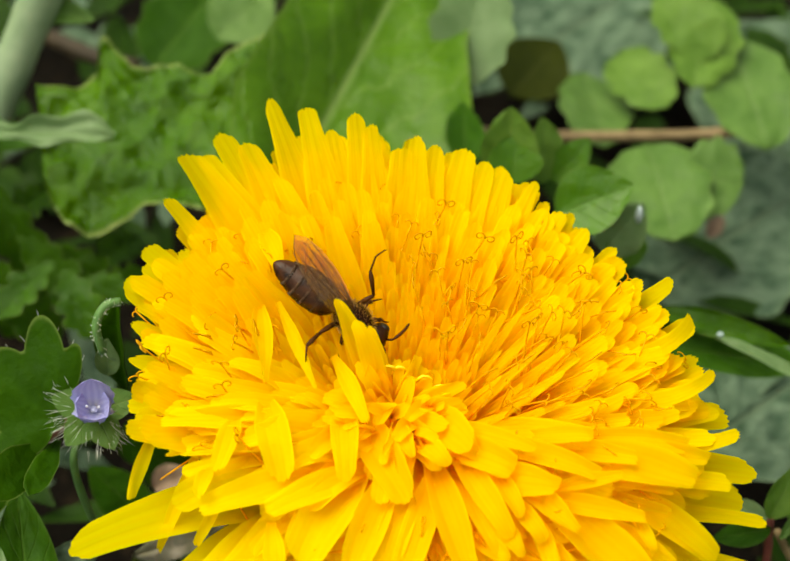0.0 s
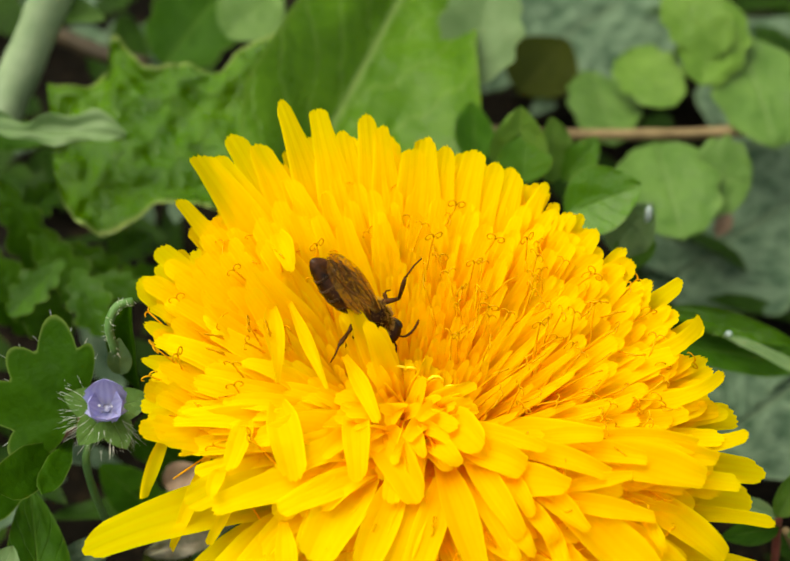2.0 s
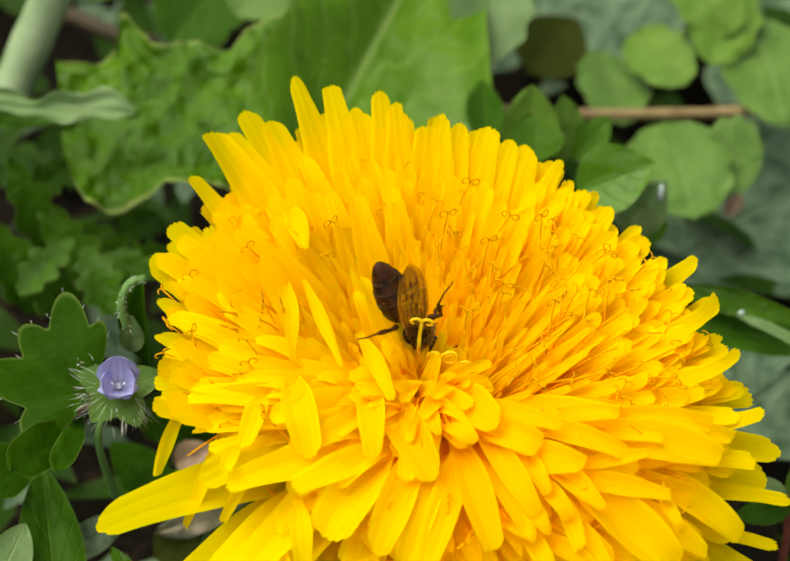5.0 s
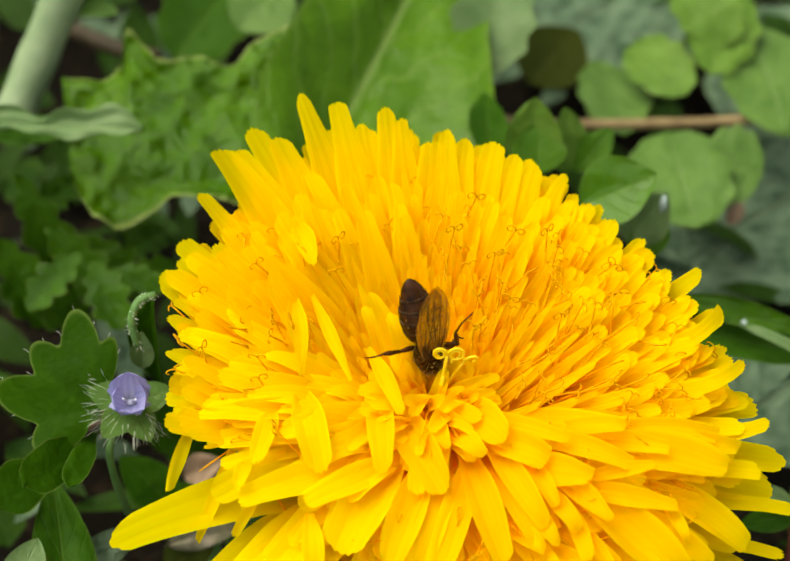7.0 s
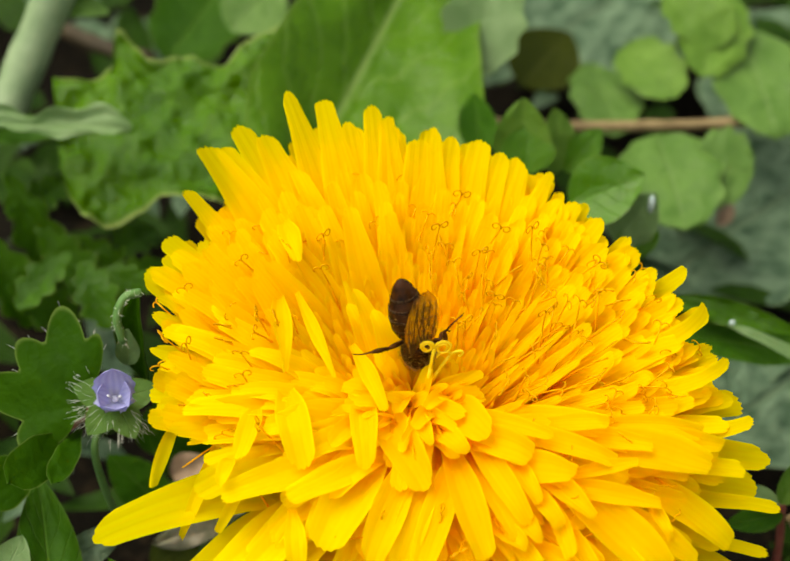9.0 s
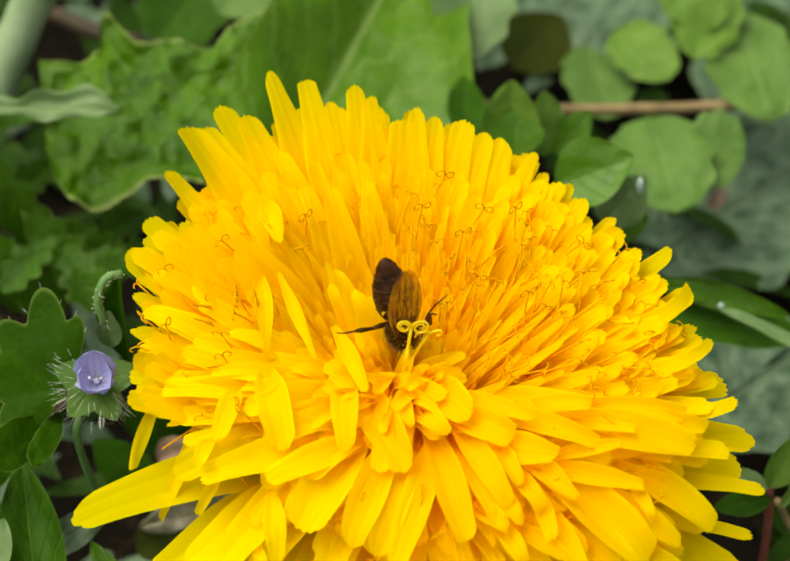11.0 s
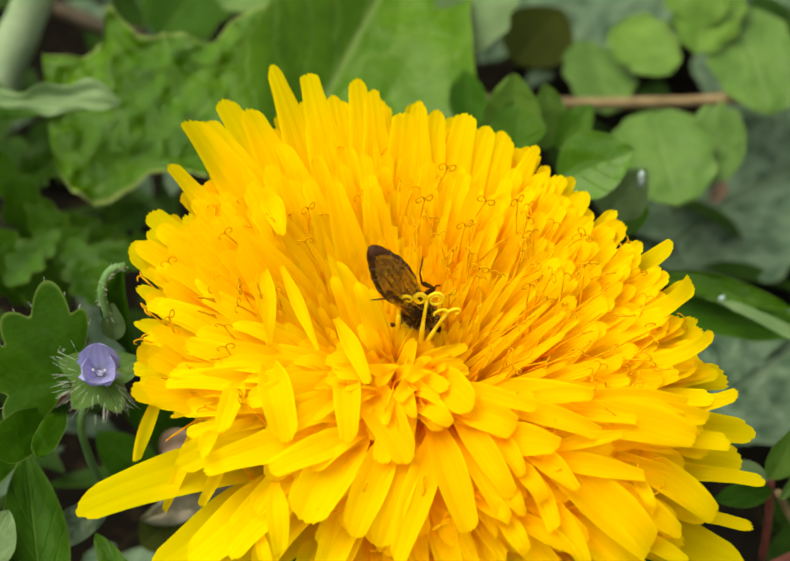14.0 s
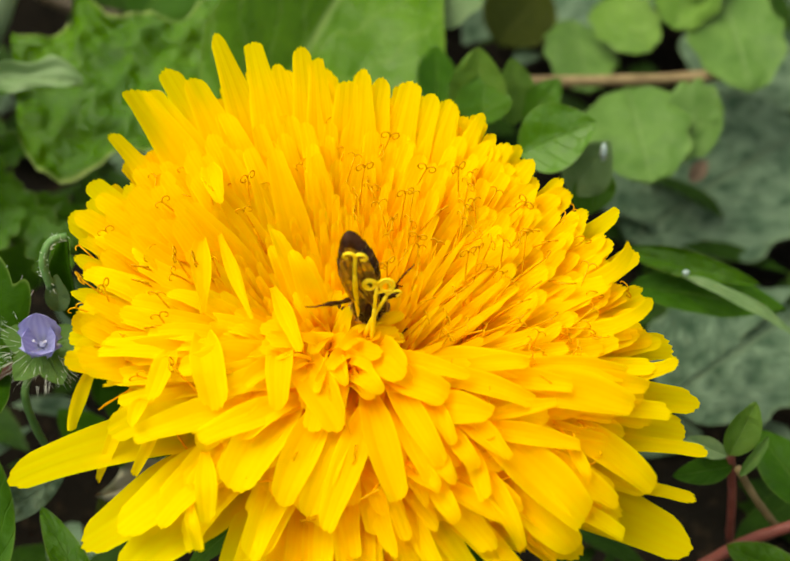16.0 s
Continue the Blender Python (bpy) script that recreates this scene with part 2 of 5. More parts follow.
PALE_STEM = plain_material("pale_stem", (0.17, 0.26, 0.13), (0.27, 0.36, 0.21), 400, 0.5)
GREEN_STEM = plain_material("green_stem", (0.07, 0.17, 0.04), (0.12, 0.25, 0.07), 600, 0.5)
DARK_TWIG = plain_material("dark_twig", (0.018, 0.012, 0.003), (0.04, 0.026, 0.008), 500, 0.7)
BROWN_STEM = plain_material("brown_stem", (0.15, 0.105, 0.045), (0.27, 0.20, 0.095), 500, 0.65)
RED_STEM = plain_material("red_stem", (0.15, 0.035, 0.03), (0.24, 0.07, 0.05), 500, 0.55)
LITTER = plain_material("dry_litter", (0.11, 0.070, 0.042), (0.24, 0.165, 0.11), 500, 0.8)
BLUE_PETAL = striped_petal_material()
PALE_PETAL = plain_material("pale_petal", (0.70, 0.72, 0.86), (0.86, 0.86, 0.92), 900, 0.6, 0.00003)
PALE_BUD = plain_material("pale_bud", (0.10, 0.12, 0.05), (0.38, 0.34, 0.26), 420, 0.8, 0.0004)
STYLE_PALE = plain_material("style_pale", (0.90, 0.60, 0.01), (0.95, 0.72, 0.03), 2500, 0.5, 0.00002, 0.0, 0.2)
HAIR = plain_material("plant_hair", (0.72, 0.78, 0.66), (0.85, 0.88, 0.80), 900, 0.4, 0.00001)
BEE_BLACK = plain_material("bee_cuticle", (0.010, 0.0032, 0.0006), (0.042, 0.014, 0.0025), 1500, 0.18, 0.00002, 0.0, 0.10)
BEE_GLOSS = plain_material("bee_abdomen", (0.008, 0.0025, 0.0006), (0.062, 0.020, 0.004), 1600, 0.22, 0.00004, 0.0, 0.18)
BEE_BROWN = plain_material("bee_leg", (0.040, 0.014, 0.003), (0.10, 0.036, 0.008), 2500, 0.4, 0.00002, 0.0, 0.08)
BEE_FUR = plain_material("bee_fur", (0.34, 0.17, 0.03), (0.66, 0.40, 0.09), 3000, 0.7, 0.00001, 0.0, 0.1)
BEE_BAND = plain_material("bee_band", (0.05, 0.026, 0.010), (0.13, 0.07, 0.03), 4000, 0.7, 0.00002)
BEE_EYE = plain_material("bee_eye", (0.008, 0.006, 0.005), (0.02, 0.014, 0.010), 3000, 0.3, 0.00001, 0.0, 0.25)
WING_VEIN = plain_material("wing_vein", (0.06, 0.025, 0.008), (0.12, 0.05, 0.015), 3000, 0.4, 0.00001)
POLLEN = plain_material("pollen", (0.40, 0.22, 0.04), (0.75, 0.50, 0.14), 5000, 0.8, 0.00001)
# bluish-white of leaf highlights, painted on small solid blobs
LEAF_GLINT = plain_material("glint_pale", (0.30, 0.42, 0.43), (0.50, 0.62, 0.62), 900, 0.3, 0.00001)


# ---------------------------------------------------------------- mesh helpers
def mesh(name, verts, faces, mat, uvs=None, smooth=True):
    me = bpy.data.meshes.new(name)
    me.from_pydata(verts, [], faces)
    if uvs is not None:
        layer = me.uv_layers.new(name="UVMap")
        idx = np.empty(len(me.loops), dtype=np.int32)
        me.loops.foreach_get("vertex_index", idx)
        layer.data.foreach_set("uv", np.asarray(uvs, dtype=np.float32)[idx].ravel())
    me.materials.append(mat)
    if smooth:
        me.polygons.foreach_set("use_smooth", [True] * len(me.polygons))
    me.update()
    return me


def child(name, me, parent, m=None, label=""):
    ob = new(name, me)
    ob.parent = parent
    if m is not None:
        ob.matrix_basis = m
    return tagged(ob, label) if label else ob


class Build:
    """Collects several shapes into one mesh."""

    def __init__(self):
        self.v, self.f, self.uv = [], [], []

    def add(self, verts, faces, uvs=None):
        o = len(self.v)
        self.v += [tuple(p) for p in verts]
        self.f += [tuple(i + o for i in f) for f in faces]
        self.uv += list(uvs) if uvs is not None else [(0.5, 0.3)] * len(verts)
        return self

    def tube(self, pts, radii, sides=6, along=0.5):
        pts = [Vector(p) for p in pts]
        if isinstance(radii, (int, float)):
            radii = [radii] * len(pts)
        verts, faces = [], []
        ref = Vector((0.31, 0.52, 0.79))
        for i, p in enumerate(pts):
            t = (pts[min(i + 1, len(pts) - 1)] - pts[max(i - 1, 0)]).normalized()
            a = t.cross(ref)
            if a.length < 0.05:
                a = t.cross(Vector((1, 0, 0)))
            a.normalize()
            ref = a.cross(t)
            b = t.cross(a)
            for k in range(sides):
                q = 2 * math.pi * k / sides
                verts.append(p + (a * math.cos(q) + b * math.sin(q)) * radii[i])
        for i in range(len(pts) - 1):
            for k in range(sides):
                j = (k + 1) % sides
                faces.append((i * sides + k, i * sides + j, (i + 1) * sides + j, (i + 1) * sides + k))
        faces.append(tuple(range(sides))[::-1])
        faces.append(tuple((len(pts) - 1) * sides + k for k in range(sides)))
        return self.add(verts, faces, [(along, 0.3)] * len(verts))

    def ball(self, c, r, seg=12, rings=8, m=None):
        c, r = Vector(c), Vector(r if isinstance(r, (tuple, list)) else (r, r, r))
        verts, faces = [], []
        for i in range(rings + 1):
            a = math.pi * i / rings
            for k in range(seg):
                q = 2 * math.pi * k / seg
                p = Vector((math.sin(a) * math.cos(q) * r.x, math.sin(a) * math.sin(q) * r.y, math.cos(a) * r.z))
                verts.append(c + (m @ p if m else p))
        for i in range(rings):
            for k in range(seg):
                j = (k + 1) % seg
                faces.append((i * seg + k, (i + 1) * seg + k, (i + 1) * seg + j, i * seg + j))
        return self.add(verts, faces)

    def mesh(self, name, mat):
        return mesh(name, self.v, self.f, mat, self.uv)


def smoothstep(a, b, x):
    t = min(1.0, max(0.0, (x - a) / (b - a)))
    return t * t * (3 - 2 * t)


def curve_points(pts, n):
    """Points along a smooth line through the given ones."""
    pts = [Vector(p) for p in pts]
    ext = [2 * pts[0] - pts[1]] + pts + [2 * pts[-1] - pts[-2]]
    out = []
    for i in range(n):
        s = i / (n - 1) * (len(pts) - 1)
        k = min(int(s), len(pts) - 2)
        t = s - k
        a, b, c, d = ext[k:k + 4]
        out.append(0.5 * ((2 * b) + (c - a) * t + (2 * a - 5 * b + 4 * c - d) * t * t + (3 * b - a - 3 * c + d) * t ** 3))
    return out


# ---------------------------------------------------------------- ground
def build_ground():
    rng = random.Random(3)
    radii = [0.0] + [0.006 * i for i in range(1, 34)] + [0.25, 0.35, 0.6, 1.2, 3, 8, 25, 80, 300]
    seg = 72
    verts, faces = [], []
    for r in radii:
        for k in range(seg):
            q = 2 * math.pi * k / seg
            x, y = r * math.cos(q), r * math.sin(q)
            h = noise.noise((x * 45, y * 45, 1.3)) * 0.004 + noise.noise((x * 160, y * 160, 5)) * 0.0012
            verts.append((x, y, h * smoothstep(0.6, 0.1, r) if r < 0.6 else 0.0))
    for i in range(len(radii) - 1):
        for k in range(seg):
            j = (k + 1) % seg
            faces.append((i * seg + k, (i + 1) * seg + k, (i + 1) * seg + j, i * seg + j))
    tagged(new("ground", mesh("ground", verts, faces, SOIL)), "damp soil between the weeds, darkened in colour for the shaded gaps", "ground", kind="structure")


# ---------------------------------------------------------------- leaves
def table(pairs, s):
    for (a, va), (b, vb) in zip(pairs, pairs[1:]):
        if s <= b:
            return va + (vb - va) * ((s - a) / (b - a) if b > a else 0)
    return pairs[-1][1]


def oval_shape(s, side):
    return math.sin(math.pi * s ** 0.85) ** 0.75


def round_shape(s, side):
    return math.sqrt(max(0.0, 1 - (2 * s - 1) ** 2)) * (1 + 0.07 * math.cos(s * 24 + side))


def spoon_shape(s, side):
    return 0.25 + 0.75 * smoothstep(0.0, 0.5, s) if s < 0.72 else math.sqrt(max(0.0, 1 - ((s - 0.72) / 0.28) ** 2))


def blade_mesh(name, length, width, shape, mat, rows=22, cols=9, fold=0.12, droop=0.1, wave=0.03, seed=0, sweep=0.0, thick=0.00018, pucker=0.0):
    """A leaf blade along +x, folded along its midrib, drooping to its tip, with a wavy surface; upper and lower skin."""
    verts, uvs, faces = [], [], []
    for layer in (0, 1):
        for i in range(rows + 1):
            s = i / rows
            for k in range(cols):
                v = 2 * k / (cols - 1) - 1
                w = width * 0.5 * shape(s, 1 if v > 0 else -1)
                x = length * (s - sweep * abs(v) * math.sin(math.pi * s))
                z = fold * abs(v) * w - droop * length * (s - 0.35) ** 2
                z += wave * length * noise.noise((s * 4 + seed * 7.1, v * 2.2 + seed, seed * 3.3)) * (0.35 + abs(v))
                if pucker:
                    z += pucker * (noise.noise((x * 420, v * w * 420, seed)) + 0.6 * noise.noise((x * 900, v * w * 900, seed)))
                verts.append((x, v * w, z - layer * thick * (1 - abs(v) ** 6) * (1 if 0 < i < rows else 0)))
                uvs.append((s, 0.5 + v * 0.5))
    n = (rows + 1) * cols
    for i in range(rows):
        for k in range(cols - 1):
            a = i * cols + k
            faces.append((a, a + cols, a + cols + 1, a + 1))
            faces.append((n + a, n + a + 1, n + a + cols + 1, n + a + cols))
    return mesh(name, verts, faces, mat, uvs)


def leaf_pose(base, tip, normal):
    x = (Vector(tip) - Vector(base)).normalized()
    y = Vector(normal).cross(x).normalized()
    z = x.cross(y)
    return Matrix.Translation(base) @ Matrix((x, y, z)).transposed().to_4x4()


LEAF_COUNT = [0]


def leaf(parent, base, tip, width, mat, shape=oval_shape, normal=(0, -0.45, 0.9), name="leaf", label="", **more):
    LEAF_COUNT[0] += 1
    length = (Vector(tip) - Vector(base)).length
    me = blade_mesh(name, length, width * MM, shape, mat, seed=LEAF_COUNT[0] * 0.37, **more)
    return child(name, me, parent, leaf_pose(base, tip, normal), label)


def stalk(parent, pts, r, mat, name="stem", label="", sides=8, n=14):
    p = curve_points(pts, n)
    radii = [r * MM * (1 + 0.04 * math.sin(i * 1.7)) for i in range(n)]
    return child(name, Build().tube(p, radii, sides).mesh(name, mat), parent, None, label)


def thing(name, label, category, at=(0, 0, 0), group=""):
    return tagged(new(name), label, category, group)


# ---------------------------------------------------------------- the dandelion
def petal_shape(base, mid, tip, width, cup=0.16, teeth=5, twist=0.0, bend=0.0, rows=10, seed=0, curl=0.0, hook=0.0, tip_taper=None):
    """A strap-shaped floret in its own radial plane: x outwards, z up; base, mid and tip are (x, z) in mm."""
    rng = random.Random(seed)
    cols = 2 * teeth + 1
    verts, uvs, faces = [], [], []
    b, m, t = (Vector((p[0], 0, p[1])) for p in (base, mid, tip))
    ph = rng.uniform(0, 6)
    span = (t - b).length
    taper = rng.uniform(0.12, 0.42)
    rounding = rng.uniform(0.20, 0.6)
    if tip_taper is not None:
        taper, rounding = tip_taper * rng.uniform(0.85, 1.15), rng.uniform(0.25, 0.65)
        if tip_taper < 0:                                       # a spoon-shaped tip
            taper, rounding = -tip_taper, 1.0
    slant = rng.uniform(-0.25, 0.25)
    notch = [rng.uniform(0.06, 0.24) if k % 2 == 0 else rng.uniform(0.0, 0.06) for k in range(cols)]
    wave, broad = rng.uniform(0.02, 0.07), rng.uniform(0.42, 0.6)
    roll = curl if curl > 0.5 else 0.0                          # radians through which the tip rolls up
    if roll:
        reach = 0.27 * span / roll
        d = (t - m).normalized()
        t = t - Vector((-d.z, 0, d.x)) * reach * (1 - math.cos(roll)) + d * (0.27 * span - reach * math.sin(roll))
    elif curl:
        d = (t - m).normalized()
        t = t - Vector((-d.z, 0, d.x)) * curl * 3.0
    for i in range(rows + 1):
        s = i / rows
        for k in range(cols):
            v = 2 * k / (cols - 1) - 1
            e = s
            if i == rows:
                e = 1.0 - (notch[k] + (rounding * v * v + slant * v) * width * 0.5) / span
            elif i == rows - 1:
                e = s - (rounding * v * v + slant * v) * width * 0.25 / span
            elif i == rows - 2:
                e = s - rounding * v * v * width * 0.08 / span
            p = b * (1 - e) ** 2 + 2 * e * (1 - e) * m + e * e * t
            d = ((1 - e) * (m - b) + e * (t - m)).normalized()
            nrm = Vector((-d.z, 0, d.x))
            if roll and e > 0.73:
                p0 = b * 0.27 ** 2 + 2 * 0.73 * 0.27 * m + 0.73 ** 2 * t
                d0 = (0.27 * (m - b) + 0.73 * (t - m)).normalized()
                q = roll * (e - 0.73) / 0.27
                n0 = Vector((-d0.z, 0, d0.x))
                p = p0 + d0 * reach * math.sin(q) + n0 * reach * (1 - math.cos(q))
                nrm = n0 * math.cos(q) - d0 * math.sin(q)
            elif curl and not roll:
                k2 = smoothstep(0.72, 1.0, e)
                p += nrm * curl * k2 * k2 * 3.0
            w = width * 0.5 * (0.40 + 0.60 * smoothstep(0.0, broad, e)) * (1 - taper * smoothstep(0.58, 1.02, e))
            a = twist * e * e
            off = cup * w * (v * v * 1.6 - 0.5) + 0.035 * w * math.cos(v * 9.4) + wave * width * math.sin(e * 8 + ph + v * 1.5)
            y = v * w
            side = Vector((0, 1, 0)) * math.cos(a) + nrm * math.sin(a)
            up = nrm * math.cos(a) - Vector((0, 1, 0)) * math.sin(a)
            p = p + side * y + up * off + Vector((0, 1, 0)) * (bend * e * e + hook * smoothstep(0.58, 1.0, e) ** 1.5)
            verts.append(p * MM)
            uvs.append((e, 0.5 + v * 0.5))
    for i in range(rows):
        for k in range(cols - 1):
            a = i * cols + k
            faces.append((a, a + cols, a + cols + 1, a + 1))
    return verts, faces, uvs


def style_mesh(length, lean, seed, turns=1.1, r=0.085, curl=0.42, q0=None):
    """An upright style in its anther column, with two branches that roll up; z up, leaning to +x, in mm."""
    rng = random.Random(seed)
    bld = Build()
    pts = [Vector((lean * length * s * s, 0.25 * math.sin(s * 3 + seed), length * s * (1 - 0.12 * lean * s))) for s in (i / 11 for i in range(12))]
    bld.tube([p * MM for p in pts[:10]], [r * MM * k for k in (1.2, 1.2, 1.2, 1.25, 1.3, 1.4, 1.5, 1.55, 1.5, 1.1)], 6, 0.3)
    bld.tube([p * MM for p in pts[8:]], [r * MM] * 4, 6, 0.75)
    d = (pts[-1] - pts[-2]).normalized()
    q0 = rng.uniform(0, 3.14) if q0 is None else q0
    for sgn in (1, -1):
        out = (Vector((math.cos(q0), math.sin(q0), 0)) * sgn + d * rng.uniform(-0.25, 0.25)).normalized()
        size, way = curl * rng.uniform(0.8, 1.25), turns * rng.uniform(0.75, 1.2)
        q = []
        for i in range(17):
            a = i / 16 * way * 2 * math.pi
            rad = size * (1 - 0.62 * i / 16)
            q.append(pts[-1] + out * (size * 1.0) + (-out * math.cos(a) + d * math.sin(a)) * rad)
        bld.tube([p * MM for p in q], [r * MM * (0.95 - 0.30 * i / 16) for i in range(17)], 6, 1.0)
    return bld.mesh("style", STYLE)


def head_height(x, y):
    """Height in mm of the top of the florets over the head's middle, in the head's own space."""
    r = math.hypot(x, y)
    h = 0.6 * smoothstep(1.0, 7.0, r) - 1.6 * smoothstep(13, 21, r)
    h -= 2.2 * math.exp(-(((x + 2.0) / 4.2) ** 2 + ((y - 7.0) / 5.0) ** 2))
    h -= 2.6 * smoothstep(2.0, 18.0, -y)
    return h


def rim_radius(a):
    """Reach of the outermost florets in mm by bearing in degrees."""
    return table([(-180, 17.2), (-160, 16.0), (-140, 16.6), (-120, 19.5), (-60, 21.0), (-20, 22.5), (0, 22.0), (40, 19.6), (70, 21.5), (110, 23.5), (150, 20.0), (180, 17.2)], a)


tall_styles = []


def build_dandelion():
    rng = random.Random(11)
    plant = thing("dandelion", "large open yellow dandelion flower on a hollow stem with toothed leaves", "dandelion")
    # receptacle with green bracts, and the stem
    cup = Build()
    prof = [(0.6, -15.5), (3.4, -15.0), (5.0, -13.0), (5.4, -10.5), (4.6, -9.4), (0.1, -9.0)]
    seg = 24
    cup.add([(r * math.cos(2 * math.pi * k / seg) * MM, r * math.sin(2 * math.pi * k / seg) * MM, z * MM) for r, z in prof for k in range(seg)],
            [(i * seg + k, i * seg + (k + 1) % seg, (i + 1) * seg + (k + 1) % seg, (i + 1) * seg + k) for i in range(len(prof) - 1) for k in range(seg)])
    head = child("flower_head", cup.mesh("flower_head", GREEN_STEM), plant, HEAD, "domed yellow head of many strap-shaped florets")
    bract = blade_mesh("bract", 11 * MM, 2.6 * MM, oval_shape, DEEP_LEAF, 8, 5, 0.2, 0.5)
    for k in range(16):
        q = 360 / 16 * k
        child("bract", bract, head, pose(0, 0, 0, 0, 0, q) @ pose(3.6 * MM, 0, -14.5 * MM, 0, -20 + 30 * (k % 2), 0))
    stalk(plant, [HEAD @ Vector((0, 0, -0.015)), (0.0015, 0.007, 0.012), (0.001, 0.012, 0)], 2.1, PALE_STEM, "stem", "pale green hollow stem")

    rest = Build()

    def floret(shape, m, mat=PETAL, joined=False):
        """One floret of the head: a piece of its own, or, deep in the crowd, a part of the joined rest."""
        verts, faces, uvs = shape
        if joined:
            rest.add([m @ v for v in verts], faces, uvs)
        else:
            child("floret", mesh("floret", verts, faces, mat, uvs), head, m)

    def top_at(az, rt):
        return head_height(rt * math.cos(radians(az)), rt * math.sin(radians(az)))

    # fields of florets, from the middle outwards
    golden = 137.508
    n = 560
    for i in range(n):
        u = (i + 0.5) / n
        az = (i * golden) % 360 - 180
        a = radians(az)
        full = rim_radius(az)
        rt = (1.2 + (full - 2.4) * u ** 0.60) * rng.uniform(0.95, 1.04)
        back = smoothstep(-0.2, 0.5, math.sin(a + radians(18)))  # florets of the far side stand more upright
        if back < 0.5 and i % 2 == 0 and u > 0.12 and az < 120:
            continue
        zt = top_at(az, rt) - 0.5 * (1 - u) + rng.uniform(-0.7, 0.5) - (0.6 * (1 - back) if az < 120 else 0.0)
        rb = 4.6 * u
        flat = zt + 0.5 + 1.0 * u + rng.uniform(-0.4, 0.4)
        steep = zt - 3.4 - 1.6 * u + rng.uniform(-0.4, 0.4)
        mid = (rb + (rt - rb) * (0.28 + 0.18 * back + 0.1 * rng.random()), flat + (steep - flat) * back)
        inner = back * smoothstep(15.5, 11.0, rt)               # slender florets of the inner far side
        if inner > 0.5 and i % 4 == 1:
            continue
        w = (1.20 + 0.80 * u ** 0.9) * rng.uniform(0.85, 1.2) * (1.0 - 0.34 * inner)
        calm = 1 - 0.75 * inner
        if -168 < az < -92 and u > 0.38:                        # fewer and broader florets on the near left
            if i % 5 < 3:
                continue
            w, zt = w * 1.25, zt - 0.6
        floret(petal_shape((rb, -9.5), mid, (rt, zt), w, rng.uniform(0.02, 0.36) * calm, 5, rng.uniform(-0.7, 0.7) * (1 - 0.6 * back) * calm, rng.uniform(-1, 1) * (0.4 + 0.9 * u) * calm, 10, i, rng.uniform(-0.22, 0.30) * calm, 0.0, 0.34 + 0.06 * back + 0.25 * inner), pose(0, 0, 0, 0, 0, az), PETAL_LEFT_LIT if u > 0.15 and (az > 112 or az < -100) else PETAL_CORE if u < 0.22 and az < 100 else PETAL_INNER if u < 0.55 else PETAL, i % 4 == 0)

    # tiers of short tips over the far side, each before the taller one behind
    for i in range(170):
        az = 2 + 150 * ((i * 0.618) % 1.0)
        rt = rim_radius(az) * (0.46 + 0.50 * ((i + 0.5) / 170)) * rng.uniform(0.97, 1.03)
        zt = top_at(az, rt) + rng.uniform(-0.3, 0.5)
        if rt < 12.5:
            continue
        floret(petal_shape((3.5, -9.5), (3.5 + (rt - 3.5) * 0.55, zt - 4.4), (rt, zt), rng.uniform(1.3, 1.9), rng.uniform(0.0, 0.3), 5, rng.uniform(-0.2, 0.2), rng.uniform(-1.2, 1.2), 9, 500 + i, rng.uniform(-0.15, 0.35), 0.0, 0.40), pose(0, 0, 0, 0, 0, az), PETAL, i % 4 == 0)
    # overlapping tips before the far left rim
    for i in range(46):
        az = 92 + 62 * ((i * 0.618) % 1.0)
        rt = rim_radius(az) * (0.60 + 0.34 * ((i + 0.5) / 46))
        zt = top_at(az, rt) + 0.5 + rng.uniform(0.0, 1.0)
        floret(petal_shape((4.0, -9.5), (4.0 + (rt - 4.0) * 0.5, zt - 2.6), (rt, zt), rng.uniform(1.7, 2.4), rng.uniform(0.0, 0.25), 5, rng.uniform(-0.3, 0.3), rng.uniform(-1.4, 1.4), 10, 1400 + i, rng.uniform(-0.1, 0.3), 0.0, 0.5), pose(0, 0, 0, 0, 0, az), PETAL)
    # shorter outer florets behind the gaps of the far rim
    for i in range(78):
        az = 5 + 185 * (i + 0.2 + 0.6 * rng.random()) / 78
        rt = rim_radius(az) * rng.uniform(0.84, 0.985)
        zt = top_at(az, rt) + rng.uniform(-0.6, 0.6)
        floret(petal_shape((4.7, -9.8), (4.7 + (rt - 4.7) * 0.5, zt - 2.6), (rt, zt), rng.uniform(1.6, 2.6), 0.1, 5, rng.uniform(-0.5, 0.5), rng.uniform(-2.0, 2.0), 10, 700 + i, rng.uniform(-0.2, 0.4), 0.0, 0.4), pose(0, 0, 0, 0, 0, az), PETAL, True)
